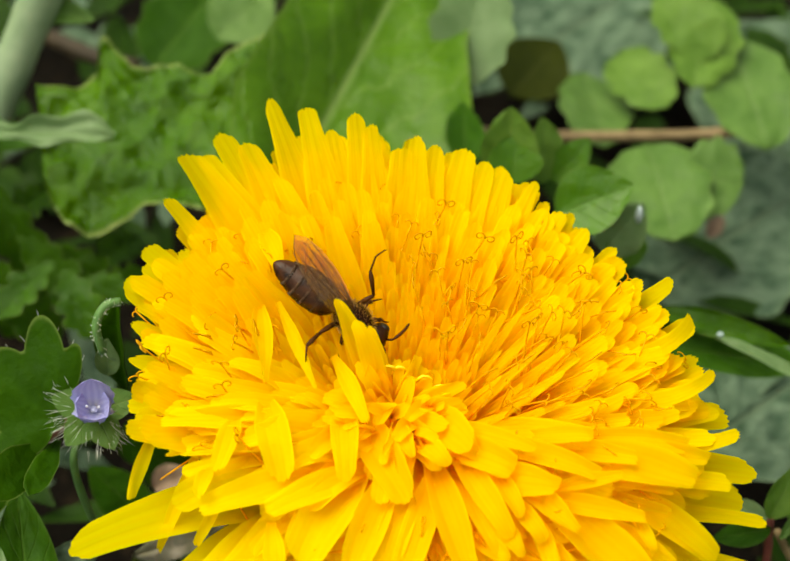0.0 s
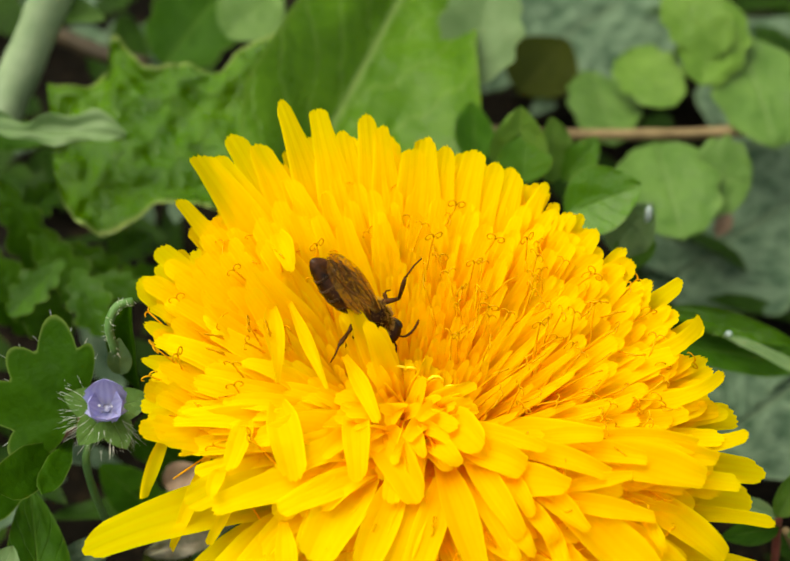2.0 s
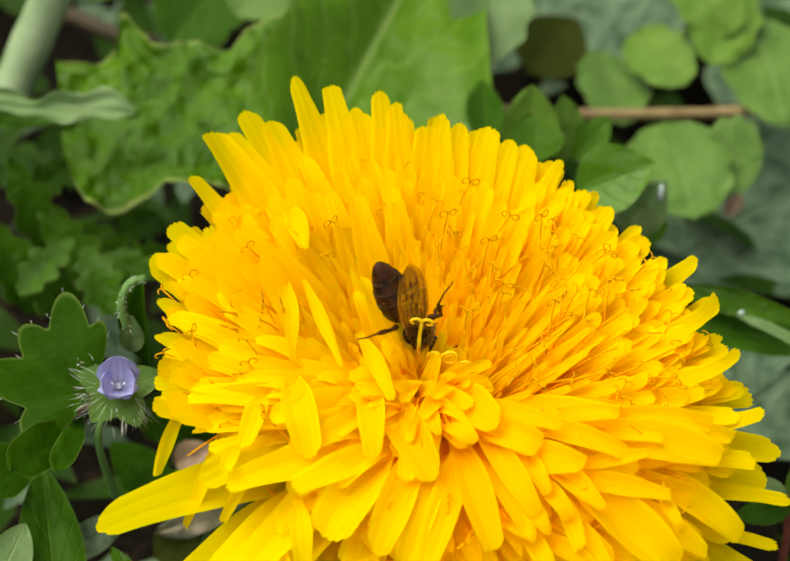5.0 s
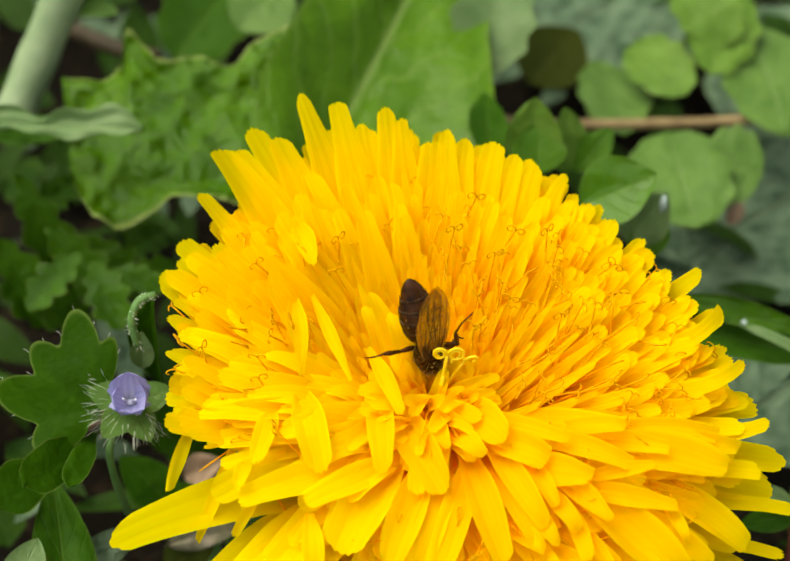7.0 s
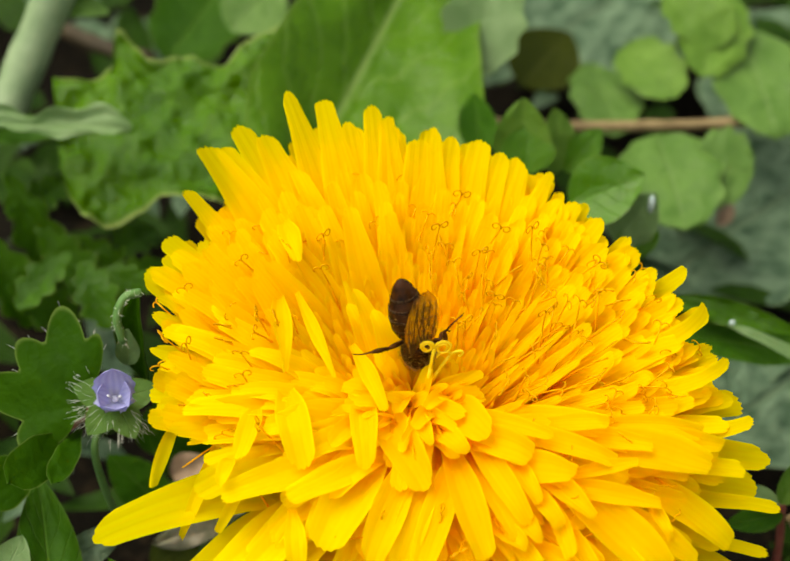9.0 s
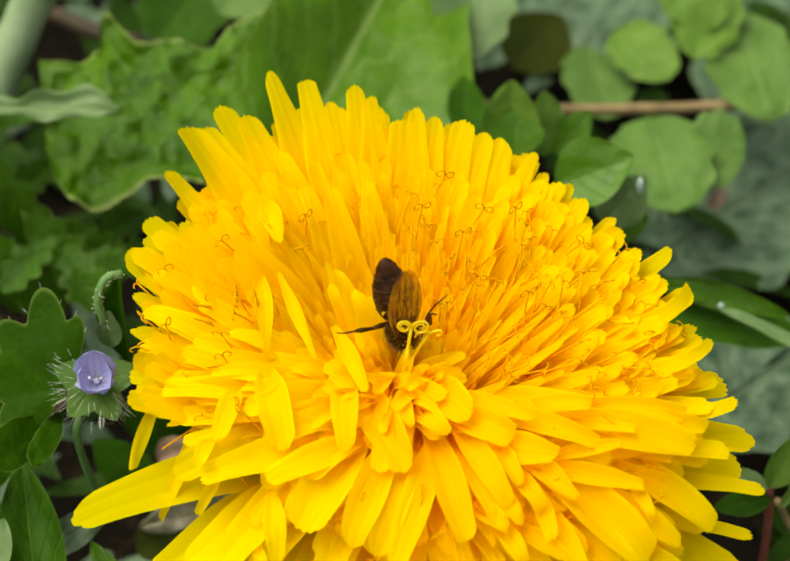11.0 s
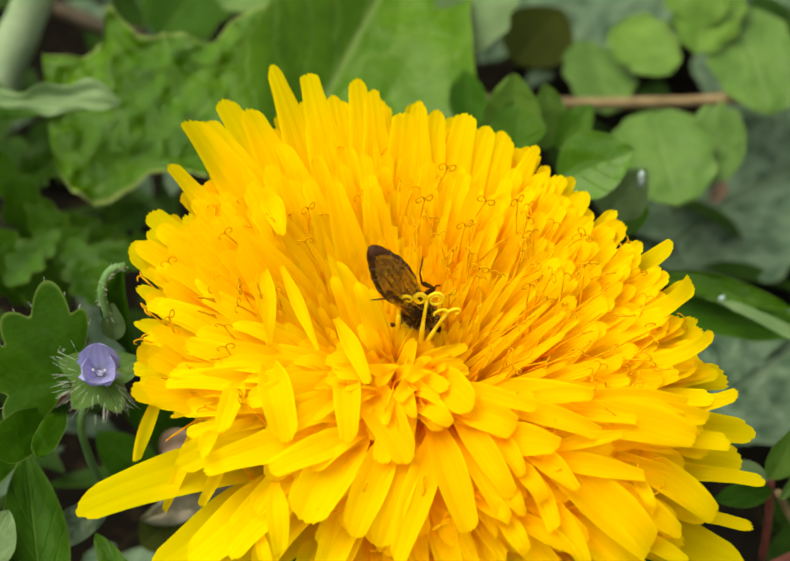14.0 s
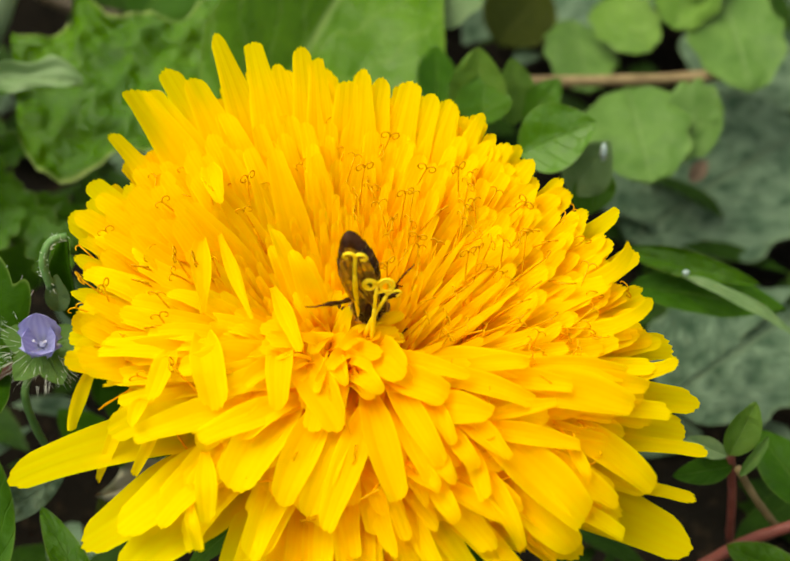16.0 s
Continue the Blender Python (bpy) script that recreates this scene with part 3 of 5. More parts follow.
    # ruffled florets crowded in the very middle
    for i in range(70):
        az, rt = (i * 99.5) % 360, 0.5 + 4.0 * math.sqrt((i + 0.5) / 70)
        zt = rng.uniform(-0.3, 1.1) - 0.25 * max(0.0, rt * math.sin(radians(az)))
        floret(petal_shape((rt * 0.3, -6.0), (rt * 0.4, zt - 1.0), (rt, zt), rng.uniform(1.0, 1.7), 0.3, 4, rng.uniform(-1.6, 1.6), rng.uniform(-0.9, 0.9), 9, 800 + i, rng.uniform(-0.6, 0.2), rng.uniform(-0.6, 0.6), 0.2), pose(0, 0, 0, 0, 0, az), PETAL_CORE, True)
    # broad square-tipped florets that fill the near side
    for i in range(100):
        az = -178 + 176 * ((i * 0.618) % 1.0)
        rt = 4.5 + (rim_radius(az) - 6.5) * math.sqrt((i + 0.5) / 100)
        if -165 < az < -95 and rt > 10.5:
            continue
        if i % 2 == 0 and az > -140:
            continue
        zt = top_at(az, rt) + rng.uniform(-0.9, 0.2)
        sh = petal_shape((0.9 + rt * 0.16, -8.5), (rt * 0.42, zt + rng.uniform(0.2, 1.3)), (rt, zt), rng.uniform(1.4, 2.4), rng.uniform(0.05, 0.4), 5, rng.uniform(-0.9, 0.9), rng.uniform(-1.2, 1.2), 10, 1000 + i, rng.uniform(-0.3, 0.3), 0.0, 0.38)
        floret(sh, pose(0, 0, 0, 0, 0, az), PETAL_LEFT_LIT if az < -110 else PETAL_INNER if rt < 14 else PETAL, i % 4 == 0)
    # slender florets, close together, that line the hollow where the bee feeds
    for i in range(150):
        a = i * 2.39996
        q = math.sqrt((i + 0.5) / 150)
        x, y = -1.2 + 7.5 * q * math.cos(a), 7.0 + 6.0 * q * math.sin(a)
        az, rt = math.degrees(math.atan2(y, x)), math.hypot(x, y)
        if rt < 2.0 or y < 1.5:
            continue
        zt = head_height(x, y) + rng.uniform(-1.0, -0.2)
        floret(petal_shape((rt * 0.45, -9.0), (rt * 0.74, zt - 3.6), (rt, zt), rng.uniform(0.8, 1.1), 0.25, 4, rng.uniform(-0.2, 0.2), rng.uniform(-0.4, 0.4), 8, 1200 + i, rng.uniform(0.0, 0.2), 0.0, 0.55), pose(0, 0, 0, 0, 0, az), PETAL_CORE if x > 1 else PETAL, i % 3 > 0 and x > 0)
    # bent florets that lie across the others
    for i, (a, b, w) in enumerate(STRAY):
        a, b = Vector(a) * MM, Vector(b) * MM
        L = (b - a).length / MM
        floret(petal_shape((-0.25 * L, -1.6), (0.35 * L, 0.6), (L, -0.2), w * 0.85, 0.3, 5, rng.uniform(-1.3, 1.3), rng.uniform(-0.5, 0.5), 12, 900 + i, -0.1, 0.0, 0.4), leaf_pose(a, b, (0.1, -0.3, 0.9)), PETAL_LEFT_LIT)

    for i, (a, b, w) in enumerate(SHINGLE):
        a, b = Vector(a), Vector(b)
        L = (b - a).length
        root = (-0.55 * L - 1.2, -3.2) if a.x > -5 else (-0.12 * L, -1.1)      # on the left they hang over, narrow at the root
        floret(petal_shape(root, (0.30 * L, 0.7 + 0.03 * L), (L, 0.0), w * 1.05, rng.uniform(0.10, 0.45), 5, rng.uniform(-0.5, 0.5), rng.uniform(-0.5, 0.5), 12, 1500 + i, rng.uniform(-0.12, 0.14), 0.0, rng.uniform(0.22, 0.55)), leaf_pose(a * MM, b * MM, (0.0, -0.15, 1.0)), PETAL_LEFT_LIT if b.x < -5 else PETAL_INNER if b.x > 1 and b.length < 17 or a.length < 5 else PETAL)

    # florets round the middle that stand out from the rest
    for az, rt, zt, w, bend, curl, hook in INNER_UPRIGHT:
        floret(petal_shape((rt - 5.0, -7.0), (rt - 3.4, zt + 0.1), (rt, zt), w * 0.9, 0.3, 5, 0.0, bend, 14, int(az * 5) % 997, curl, 0.0, -0.55), pose(0, 0, 0, 0, 0, az))
    for az, rt, zt, w, bend, curl, hook in INNER_SPREAD:
        floret(petal_shape((0.8 + rt * 0.12, -7.0), (rt * 0.34, zt + 0.9), (rt, zt), w, 0.2, 4, 0.3 * bend, bend, 10, int(az * 5) % 997, curl), pose(0, 0, 0, 0, 0, az))

    # the outermost florets, one by one: bearing, reach, height, width, sideways bend, curl
    for az, rt, zt, w, bend, curl, hook in RIM_BACK + RIM_RIGHT + RIM_FRONT + RIM_LEFT + RIM_NEAR:
        bk = smoothstep(0.0, 0.55, math.sin(radians(az)))
        if bk > 0.5:
            bend, w = bend + rng.uniform(-0.5, 0.5), w * rng.uniform(0.88, 1.12)
        floret(petal_shape((4.7, -9.8), (4.7 + (rt - 4.7) * (0.36 + 0.16 * bk), zt + 1.2 - 4.4 * bk - (2.0 if curl > 0.5 else 0.0)), (rt, zt), w * (1.18 - 0.12 * bk), 0.07, 5, 0.15 * bend, bend, 14, int(az * 7) % 997, curl, hook, rng.uniform(0.38, 0.68) if bk > 0.1 else 0.40), pose(0, 0, 0, 0, 0, az), PETAL_LEFT_LIT if az > 140 or az < -110 else PETAL)

    tagged(child("floret_mass", rest.mesh("floret_mass", PETAL_INNER), head), "crowded yellow florets deep in the head", kind="stuff")

    # styles with curled tips
    kinds = [(8.5, 0.15, 0.75, 0.30), (9.5, 0.25, 0.60, 0.36), (8.0, 0.10, 0.95, 0.26), (10.0, 0.30, 0.70, 0.32), (9.0, 0.2, 0.50, 0.40), (8.8, 0.05, 1.1, 0.28), (9.2, 0.35, 0.85, 0.34)]
    variants = [style_mesh(L, lean, s, t * 0.8, 0.058, c * 1.1, 1.57 + 0.4 * (s - 3)) for s, (L, lean, t, c) in enumerate(kinds)]
    for i in range(620):
        u = (i + 0.5) / 620
        az = (i * golden + 61) % 360 - 180
        a = radians(az)
        r = 4.2 + 13.0 * u ** 0.8
        x, y = r * math.cos(a), r * math.sin(a)
        if az < -25:                                            # few on the near side, most of them on the left
            keep = 0.16 if 7.0 < r < 14.5 else 0.0
            keep = 0.45 if az < -165 and 8 < r < 13 else keep if az > -95 or r < 10 else 0.0
        elif az > 120:
            keep = 0.36 if r < 14.5 else 0.15
        else:
            keep = 0.58 if r < 15.5 - 2.0 * smoothstep(20, 80, az) else 0.2
        if rng.random() > keep or (x + 1.8) ** 2 / 18 + (y - 6.5) ** 2 / 20 < 1:
            continue
        k = rng.randrange(len(kinds))
        L = kinds[k][0]
        top = head_height(x, y) + rng.uniform(0.5, 1.7) * (1.0 if y > 0 else 0.6)
        tilt = 8 + 26 * u + (22 if az < -25 else 0)
        m = pose(x * MM, y * MM, top * MM, 0, 0, az) @ pose(0, 0, 0, 0, tilt, rng.uniform(-60, 60)) @ pose(0, 0, -L * MM)
        child("style", variants[k], head, m)
    # three stout pale styles before the bee; it bends them as it feeds (time, tip in the head's space)
    low = Vector((0, 0, -3.2))
    one, two, three = Vector((0.10, 3.15, 3.20)), Vector((1.35, 2.46, 2.90)), Vector((2.25, 2.41, 2.20))
    for tips, L, lean, turn, seed, turns in (
            (((0, one + low), (2.5, one + low), (3.5, (-0.01, 3.21, 3.20)), (4.5, (0.16, 3.23, 3.20)), (8, (0.08, 3.25, 3.20)), (9, one), (12, (0.10, 3.24, 3.20)),
              (13, (-0.16, 3.32, 3.20)), (14, (0.38, 3.79, 3.20)), (15, (2.01, 2.78, 5.60)), (16, (1.92, 2.00, 7.20))), 9.5, 0.06, 80, 31, 0.9),
            (((0, two + low), (4.5, two + low), (7, (1.15, 2.20, 2.90)), (8, (1.31, 2.58, 2.90)), (9, two), (12, (1.02, 2.67, 2.90)), (13, (1.49, 3.76, 2.90)),
              (14, (1.95, 3.95, 2.90)), (15, (2.85, 1.46, 4.60)), (16, (3.02, 1.62, 4.60))), 9.0, 0.22, 60, 35, 1.5),
            (((0, three + low), (4.5, three + low), (8, (2.15, 2.58, 2.20)), (9, three), (12, (1.98, 2.70, 2.20)), (14, (3.09, 3.47, 2.20)), (16, (3.51, 1.44, 4.00))), 8.0, 0.3, 40, 38, 0.6)):
        me = style_mesh(L, lean, seed, turns, 0.115, 0.50, radians(-turn))
        me.materials[0] = STYLE_PALE
        tall_styles.append((child("style", me, head), [(t, pose(x * MM, y * MM, z * MM, 0, 0, turn) @ pose(-lean * L * MM, 0, -L * MM)) for t, (x, y, z) in tips]))
    return plant, head


STRAY = [
    ((-7.10, 6.59, 1.50), (-5.21, 1.03, 1.30), 1.0),
    ((-8.57, 6.83, 1.40), (-8.36, 1.57, 1.20), 1.6),
    ((-8.56, 12.95, 1.40), (-7.50, 9.42, 1.60), 1.7),
    ((-3.57, 3.13, 1.50), (-1.83, -1.39, 1.80), 1.3),
]
# florets of the near side that can be told apart: start and tip in the head's space, width (mm)
SHINGLE = [
    ((-3.16, 0.01, 0.89), (-2.54, -5.05, 1.37), 1.7),
    ((-2.08, -0.50, 0.52), (1.22, -5.95, 0.96), 2.3),
    ((-3.55, -1.62, 0.69), (-4.77, -3.68, 1.06), 1.5),
    ((-8.03, 0.69, 0.94), (-6.69, -4.92, 0.87), 2.0),
    ((-9.85, -0.65, 1.00), (-10.44, -4.36, 0.90), 1.3),
    ((-3.36, -4.50, 1.04), (-7.76, -6.67, 0.87), 1.8),
    ((-3.35, -5.33, 0.68), (-5.88, -9.55, -0.09), 3.0),
    ((-1.03, -6.06, 0.85), (-2.83, -10.60, -0.05), 2.1),
    ((0.46, -6.28, 0.62), (-1.20, -11.15, -0.38), 1.9),
    ((1.88, -6.02, 0.77), (-0.14, -12.04, -0.49), 1.9),
    ((2.87, -5.50, 1.05), (4.32, -10.39, 0.11), 1.9),
    ((4.75, -5.77, 0.93), (6.47, -9.20, 0.30), 1.5),
    ((-7.34, -7.57, 0.17), (-6.55, -11.53, -0.67), 1.3),
]
SHINGLE += [
    ((-8.19, -10.31, -0.98), (-7.79, -12.99, -1.78), 0.8),
    ((-5.28, -4.18, 0.36), (-11.67, -6.85, 0.01), 2.0),
    ((-11.21, -3.89, 0.80), (-12.12, -5.80, 0.62), 0.9),
    ((2.45, -0.52, 1.22), (4.74, -3.02, 1.79), 2.3),
    ((1.58, -2.27, 1.29), (2.78, -4.37, 1.61), 1.4),
    ((4.49, -2.86, 1.46), (7.12, -4.47, 1.53), 1.9),
    ((6.31, -4.58, 1.22), (9.74, -5.70, 1.15), 2.0),
    ((4.47, -1.52, 1.49), (8.32, -3.57, 1.73), 1.1),
    ((9.18, -1.97, 1.50), (11.94, -2.59, 1.59), 1.2),
    ((7.51, -2.61, 1.29), (12.35, -4.49, 1.23), 1.4),
    ((10.53, -2.61, 1.29), (14.64, -3.51, 1.07), 1.3),
]
SHINGLE += [
    ((10.79, -5.00, 1.26), (13.68, -4.97, 1.21), 0.9),
    ((14.11, -3.61, 1.27), (18.26, -4.65, 0.10), 2.7),
    ((12.98, -1.79, 1.00), (18.07, -1.78, -0.04), 1.4),
    ((15.11, -2.54, 0.47), (19.44, -2.77, -0.59), 1.5),
    ((10.49, -6.02, 0.79), (15.01, -7.26, -0.06), 1.3),
    ((14.80, -7.14, 0.03), (15.67, -8.77, -0.68), 0.8),
    ((11.36, -7.50, 0.46), (15.43, -10.81, -1.51), 2.8),
    ((13.76, -7.80, -0.33), (17.40, -9.76, -1.76), 1.7),
    ((15.96, -5.95, -0.81), (19.59, -8.51, -2.04), 2.1),
    ((15.23, -10.14, -1.61), (17.65, -11.46, -2.25), 1.1),
    ((11.95, -9.76, -1.00), (14.67, -12.59, -2.63), 2.5),
    ((8.40, -5.46, 0.99), (10.81, -8.02, 0.56), 1.4),
    ((6.31, -4.58, 1.22), (7.56, -7.11, 0.87), 1.1),
]
SHINGLE += [
    ((7.50, -6.37, 0.82), (8.89, -8.53, 0.46), 1.1),
    ((4.51, -4.30, 1.33), (6.68, -8.55, 0.65), 1.5),
    ((6.02, -6.97, 0.70), (7.71, -9.34, 0.26), 1.2),
    ((8.69, -7.51, 0.49), (9.76, -9.99, -0.06), 1.1),
    ((9.86, -9.18, -0.12), (11.67, -12.64, -1.68), 1.2),
    ((6.61, -9.55, 0.01), (7.70, -11.57, -0.43), 1.2),
    ((8.09, -9.80, -0.15), (10.49, -11.68, -0.93), 1.2),
    ((5.43, -8.51, 0.56), (6.97, -9.56, 0.41), 1.2),
    ((-0.55, 0.70, 0.90), (-1.36, -1.24, 1.29), 1.1),
    ((1.07, -0.85, 1.20), (0.08, -2.51, 1.44), 1.2),
    ((1.97, 0.18, 1.20), (1.10, -1.27, 1.34), 1.1),
    ((0.15, -1.14, 1.08), (1.48, -3.38, 1.48), 1.2),
]
STRAY += [          # hanging over the near rim
    ((-15.05, -1.20, -0.60), (-17.03, -4.20, -3.60), 1.1),
    ((-12.46, -2.85, -1.00), (-14.40, -7.66, -4.20), 1.1),
    ((-10.59, -4.80, -1.20), (-12.04, -7.48, -3.60), 0.9),
]


# reach lists of the rim: bearing (degrees), reach, height, width, bend, curl, hook (mm)
RIM_BACK = [
    (125.2, 23.0, 2.0, 3.1, 1.0, 0.0, 0.0),
    (118.8, 23.6, 1.5, 2.6, 0.6, 0.0, 0.0),
    (109.8, 24.1, 2.5, 2.8, 0.5, 0.0, 0.0),
    (106.4, 23.0, 2.0, 3.1, 0.0, 0.0, 0.0),
    (101.0, 21.3, 1.2, 2.6, 0.0, 0.0, 0.0),
    (98.1, 21.9, 2.0, 2.4, 0.0, 0.0, 0.0),
    (94.3, 21.1, 1.6, 2.4, 0.0, 0.0, 0.0),
    (89.7, 19.4, 1.2, 2.4, 0.0, 0.0, 0.0),
    (86.0, 20.3, 1.5, 2.6, 0.0, 0.0, 0.0),
    (82.3, 19.9, 1.2, 2.4, 0.0, 0.0, 0.0),
]
RIM_BACK += [
    (76.3, 20.1, 1.0, 2.7, 0.0, 0.0, 0.0),
    (71.8, 19.6, 0.8, 2.4, 0.0, 0.0, 0.0),
    (66.2, 19.4, 0.6, 2.7, 0.0, 0.0, 0.0),
    (61.6, 19.7, 0.4, 2.4, 0.0, 0.0, 0.0),
]
RIM_RIGHT = [
    (54.6, 18.7, 0.0, 2.2, 0.0, 0.0, 0.0),
    (51.8, 19.7, -1.0, 2.2, 0.0, 0.0, 0.0),
    (45.1, 18.7, 0.0, 2.4, 0.0, 0.0, 0.0),
    (40.9, 19.5, -0.8, 2.0, 0.0, 0.0, 0.0),
    (32.3, 19.1, -0.5, 2.4, 0.0, 0.0, 0.0),
    (30.0, 20.9, -0.8, 2.4, 0.0, 0.2, 0.0),
    (22.7, 19.3, -0.4, 2.6, 0.0, 0.0, 0.0),
    (15.8, 19.5, 2.6, 1.35, 0.0, 1.35, 0.0),
    (14.2, 18.1, 0.0, 2.2, 0.0, 0.0, 0.0),
    (5.4, 20.4, 1.6, 1.3, 0.0, 1.30, 0.0),
]
RIM_RIGHT += [
    (5.3, 19.5, -1.2, 2.2, 0.0, 0.0, 0.0),
    (-4.1, 22.0, 0.0, 1.6, 0.0, 0.85, 0.0),
    (3.8, 21.5, -3.0, 2.6, 0.0, 0.0, 0.0),
    (-6.2, 23.0, -3.2, 2.6, 0.0, 0.0, 0.0),
    (-11.3, 18.9, -1.0, 2.6, 0.0, 0.0, 0.0),
    (-10.9, 22.3, -3.8, 2.6, 0.0, -0.2, 0.0),
]
RIM_FRONT = [
    (-16.7, 23.8, -3.0, 1.3, 0.0, 0.2, 0.9),
    (-21.0, 21.4, -4.5, 2.6, 0.0, 0.0, 0.0),
    (-27.9, 19.6, -2.5, 2.4, 0.0, -0.3, 0.0),
    (-22.4, 23.9, -5.0, 1.1, 0.0, 0.2, 0.9),
    (-26.5, 24.7, -6.0, 3.6, 0.0, 0.0, 0.0),
    (-31.3, 20.8, -4.0, 2.2, 0.0, 0.0, 0.0),
    (-39.6, 19.5, -4.0, 2.6, 0.0, 0.0, 0.0),
    (-44.4, 16.8, -4.0, 2.2, 0.0, 0.0, 0.0),
    (-55.2, 13.1, -2.5, 2.0, 0.0, 0.0, 0.0),
    (-64.1, 10.2, -2.0, 2.6, 0.0, 0.0, 0.0),
]
RIM_FRONT += [
    (-42.7, 14.3, -2.0, 2.2, 0.0, 0.0, 0.0),
    (-91.5, 11.2, -2.0, 2.6, 0.0, 0.0, 0.0),
    (-105.6, 10.2, -1.8, 2.6, 0.0, 0.0, 0.0),
    (-15.2, 16.0, -1.0, 2.4, 0.0, 0.0, 0.0),
    (-26.8, 10.8, -0.3, 2.4, 0.0, 0.0, 0.0),
    (-28.6, 7.9, 0.2, 2.2, 0.0, 0.0, 0.0),
]
RIM_LEFT = [
    (123.2, 22.6, 1.5, 3.0, 0.8, 0.0, 0.0),
    (116.4, 22.3, 1.3, 3.0, 0.4, 0.0, 0.0),
    (-139.2, 17.0, -2.6, 3.0, 0.4, 0.0, 0.0),
    (-123.6, 10.7, -0.6, 2.9, 0.0, -0.2, 0.0),
    (-96.8, 10.7, -1.3, 2.0, 0.0, -0.2, 0.0),
    (-135.4, 13.8, -2.2, 2.6, 0.0, 0.0, 0.0),
    (178.6, 14.5, -0.8, 2.6, 0.0, 0.0, 0.0),
    (-173.4, 13.4, -1.2, 2.8, 0.0, 0.0, 0.0),
    (152.4, 20.3, -0.5, 2.4, 0.0, 0.0, 0.0),
    (158.5, 18.4, -0.6, 2.6, 0.0, 0.0, 0.0),
]
RIM_LEFT += [
    (165.5, 17.7, -1.0, 2.6, 0.0, 0.0, 0.0),
    (174.8, 17.0, -1.2, 2.6, 0.0, 0.0, 0.0),
    (143.1, 20.5, 0.0, 2.4, 0.0, 0.0, 0.0),
    (146.0, 19.9, -0.4, 2.4, 0.0, 0.0, 0.0),
    (133.3, 21.7, 1.0, 2.0, 0.6, 0.1, 0.0),
    (-160.7, 21.5, -3.0, 3.0, 0.8, 0.0, 0.0),
    (-142.5, 19.2, -4.5, 3.4, 0.0, 0.0, 0.0),
    (-131.5, 18.6, -3.5, 3.8, 0.0, 0.0, 0.0),
    (-112.7, 15.7, -4.5, 3.2, 0.0, 0.0, 0.0),
    (-102.9, 14.7, -5.0, 3.0, 0.0, 0.0, 0.0),
]
RIM_LEFT += [
    (-91.6, 14.8, -5.5, 3.0, 0.0, 0.0, 0.0),
]
RIM_NEAR = [
    (-101.7, 13.9, -4.5, 1.9, 0.0, 0.0, 0.0),
    (-97.5, 14.0, -4.5, 2.0, 0.0, 0.0, 0.0),
    (-89.6, 14.2, -4.5, 2.0, 0.0, 0.0, 0.0),
    (-83.6, 14.6, -4.5, 1.9, 0.0, 0.0, 0.0),
    (-76.4, 15.2, -4.5, 1.8, 0.0, 0.0, 0.0),
    (-69.2, 16.0, -4.5, 1.8, 0.0, 0.0, 0.0),
    (-63.8, 16.6, -4.5, 1.7, 0.0, 0.0, 0.0),
    (-110.6, 14.8, -4.5, 2.6, 0.0, 0.0, 0.0),
]
INNER_UPRIGHT = [
    (119.7, 7.6, 3.0, 1.5, 0.0, 0.0, 0.0),
    (116.4, 5.8, 2.8, 1.7, 0.0, 0.0, 0.0),
    (107.0, 5.7, 1.6, 1.3, 0.0, 0.0, 0.0),
    (117.6, 7.3, 0.2, 1.8, 0.0, 0.0, 0.0),
    (120.7, 8.3, 0.2, 1.8, 0.0, 0.0, 0.0),
]
INNER_SPREAD = [
    (-130.0, 8.6, 0.4, 2.2, 0.0, 0.0, 0.0),
    (-31.5, 8.3, 0.8, 2.0, 0.0, 0.0, 0.0),
    (-30.0, 11.2, 0.2, 2.2, 0.0, 0.0, 0.0),
    (-56.0, 4.9, 0.6, 1.4, 0.0, 0.0, 0.0),
    (-29.9, 6.4, 0.9, 1.9, 0.0, 0.0, 0.0),
    (-98.9, 6.3, 0.6, 1.4, 0.0, 0.0, 0.0),
    (-9.1, 12.3, 0.4, 2.0, 0.0, 0.0, 0.0),
    (-12.5, 14.8, 0.2, 1.8, 0.0, 0.0, 0.0),
]


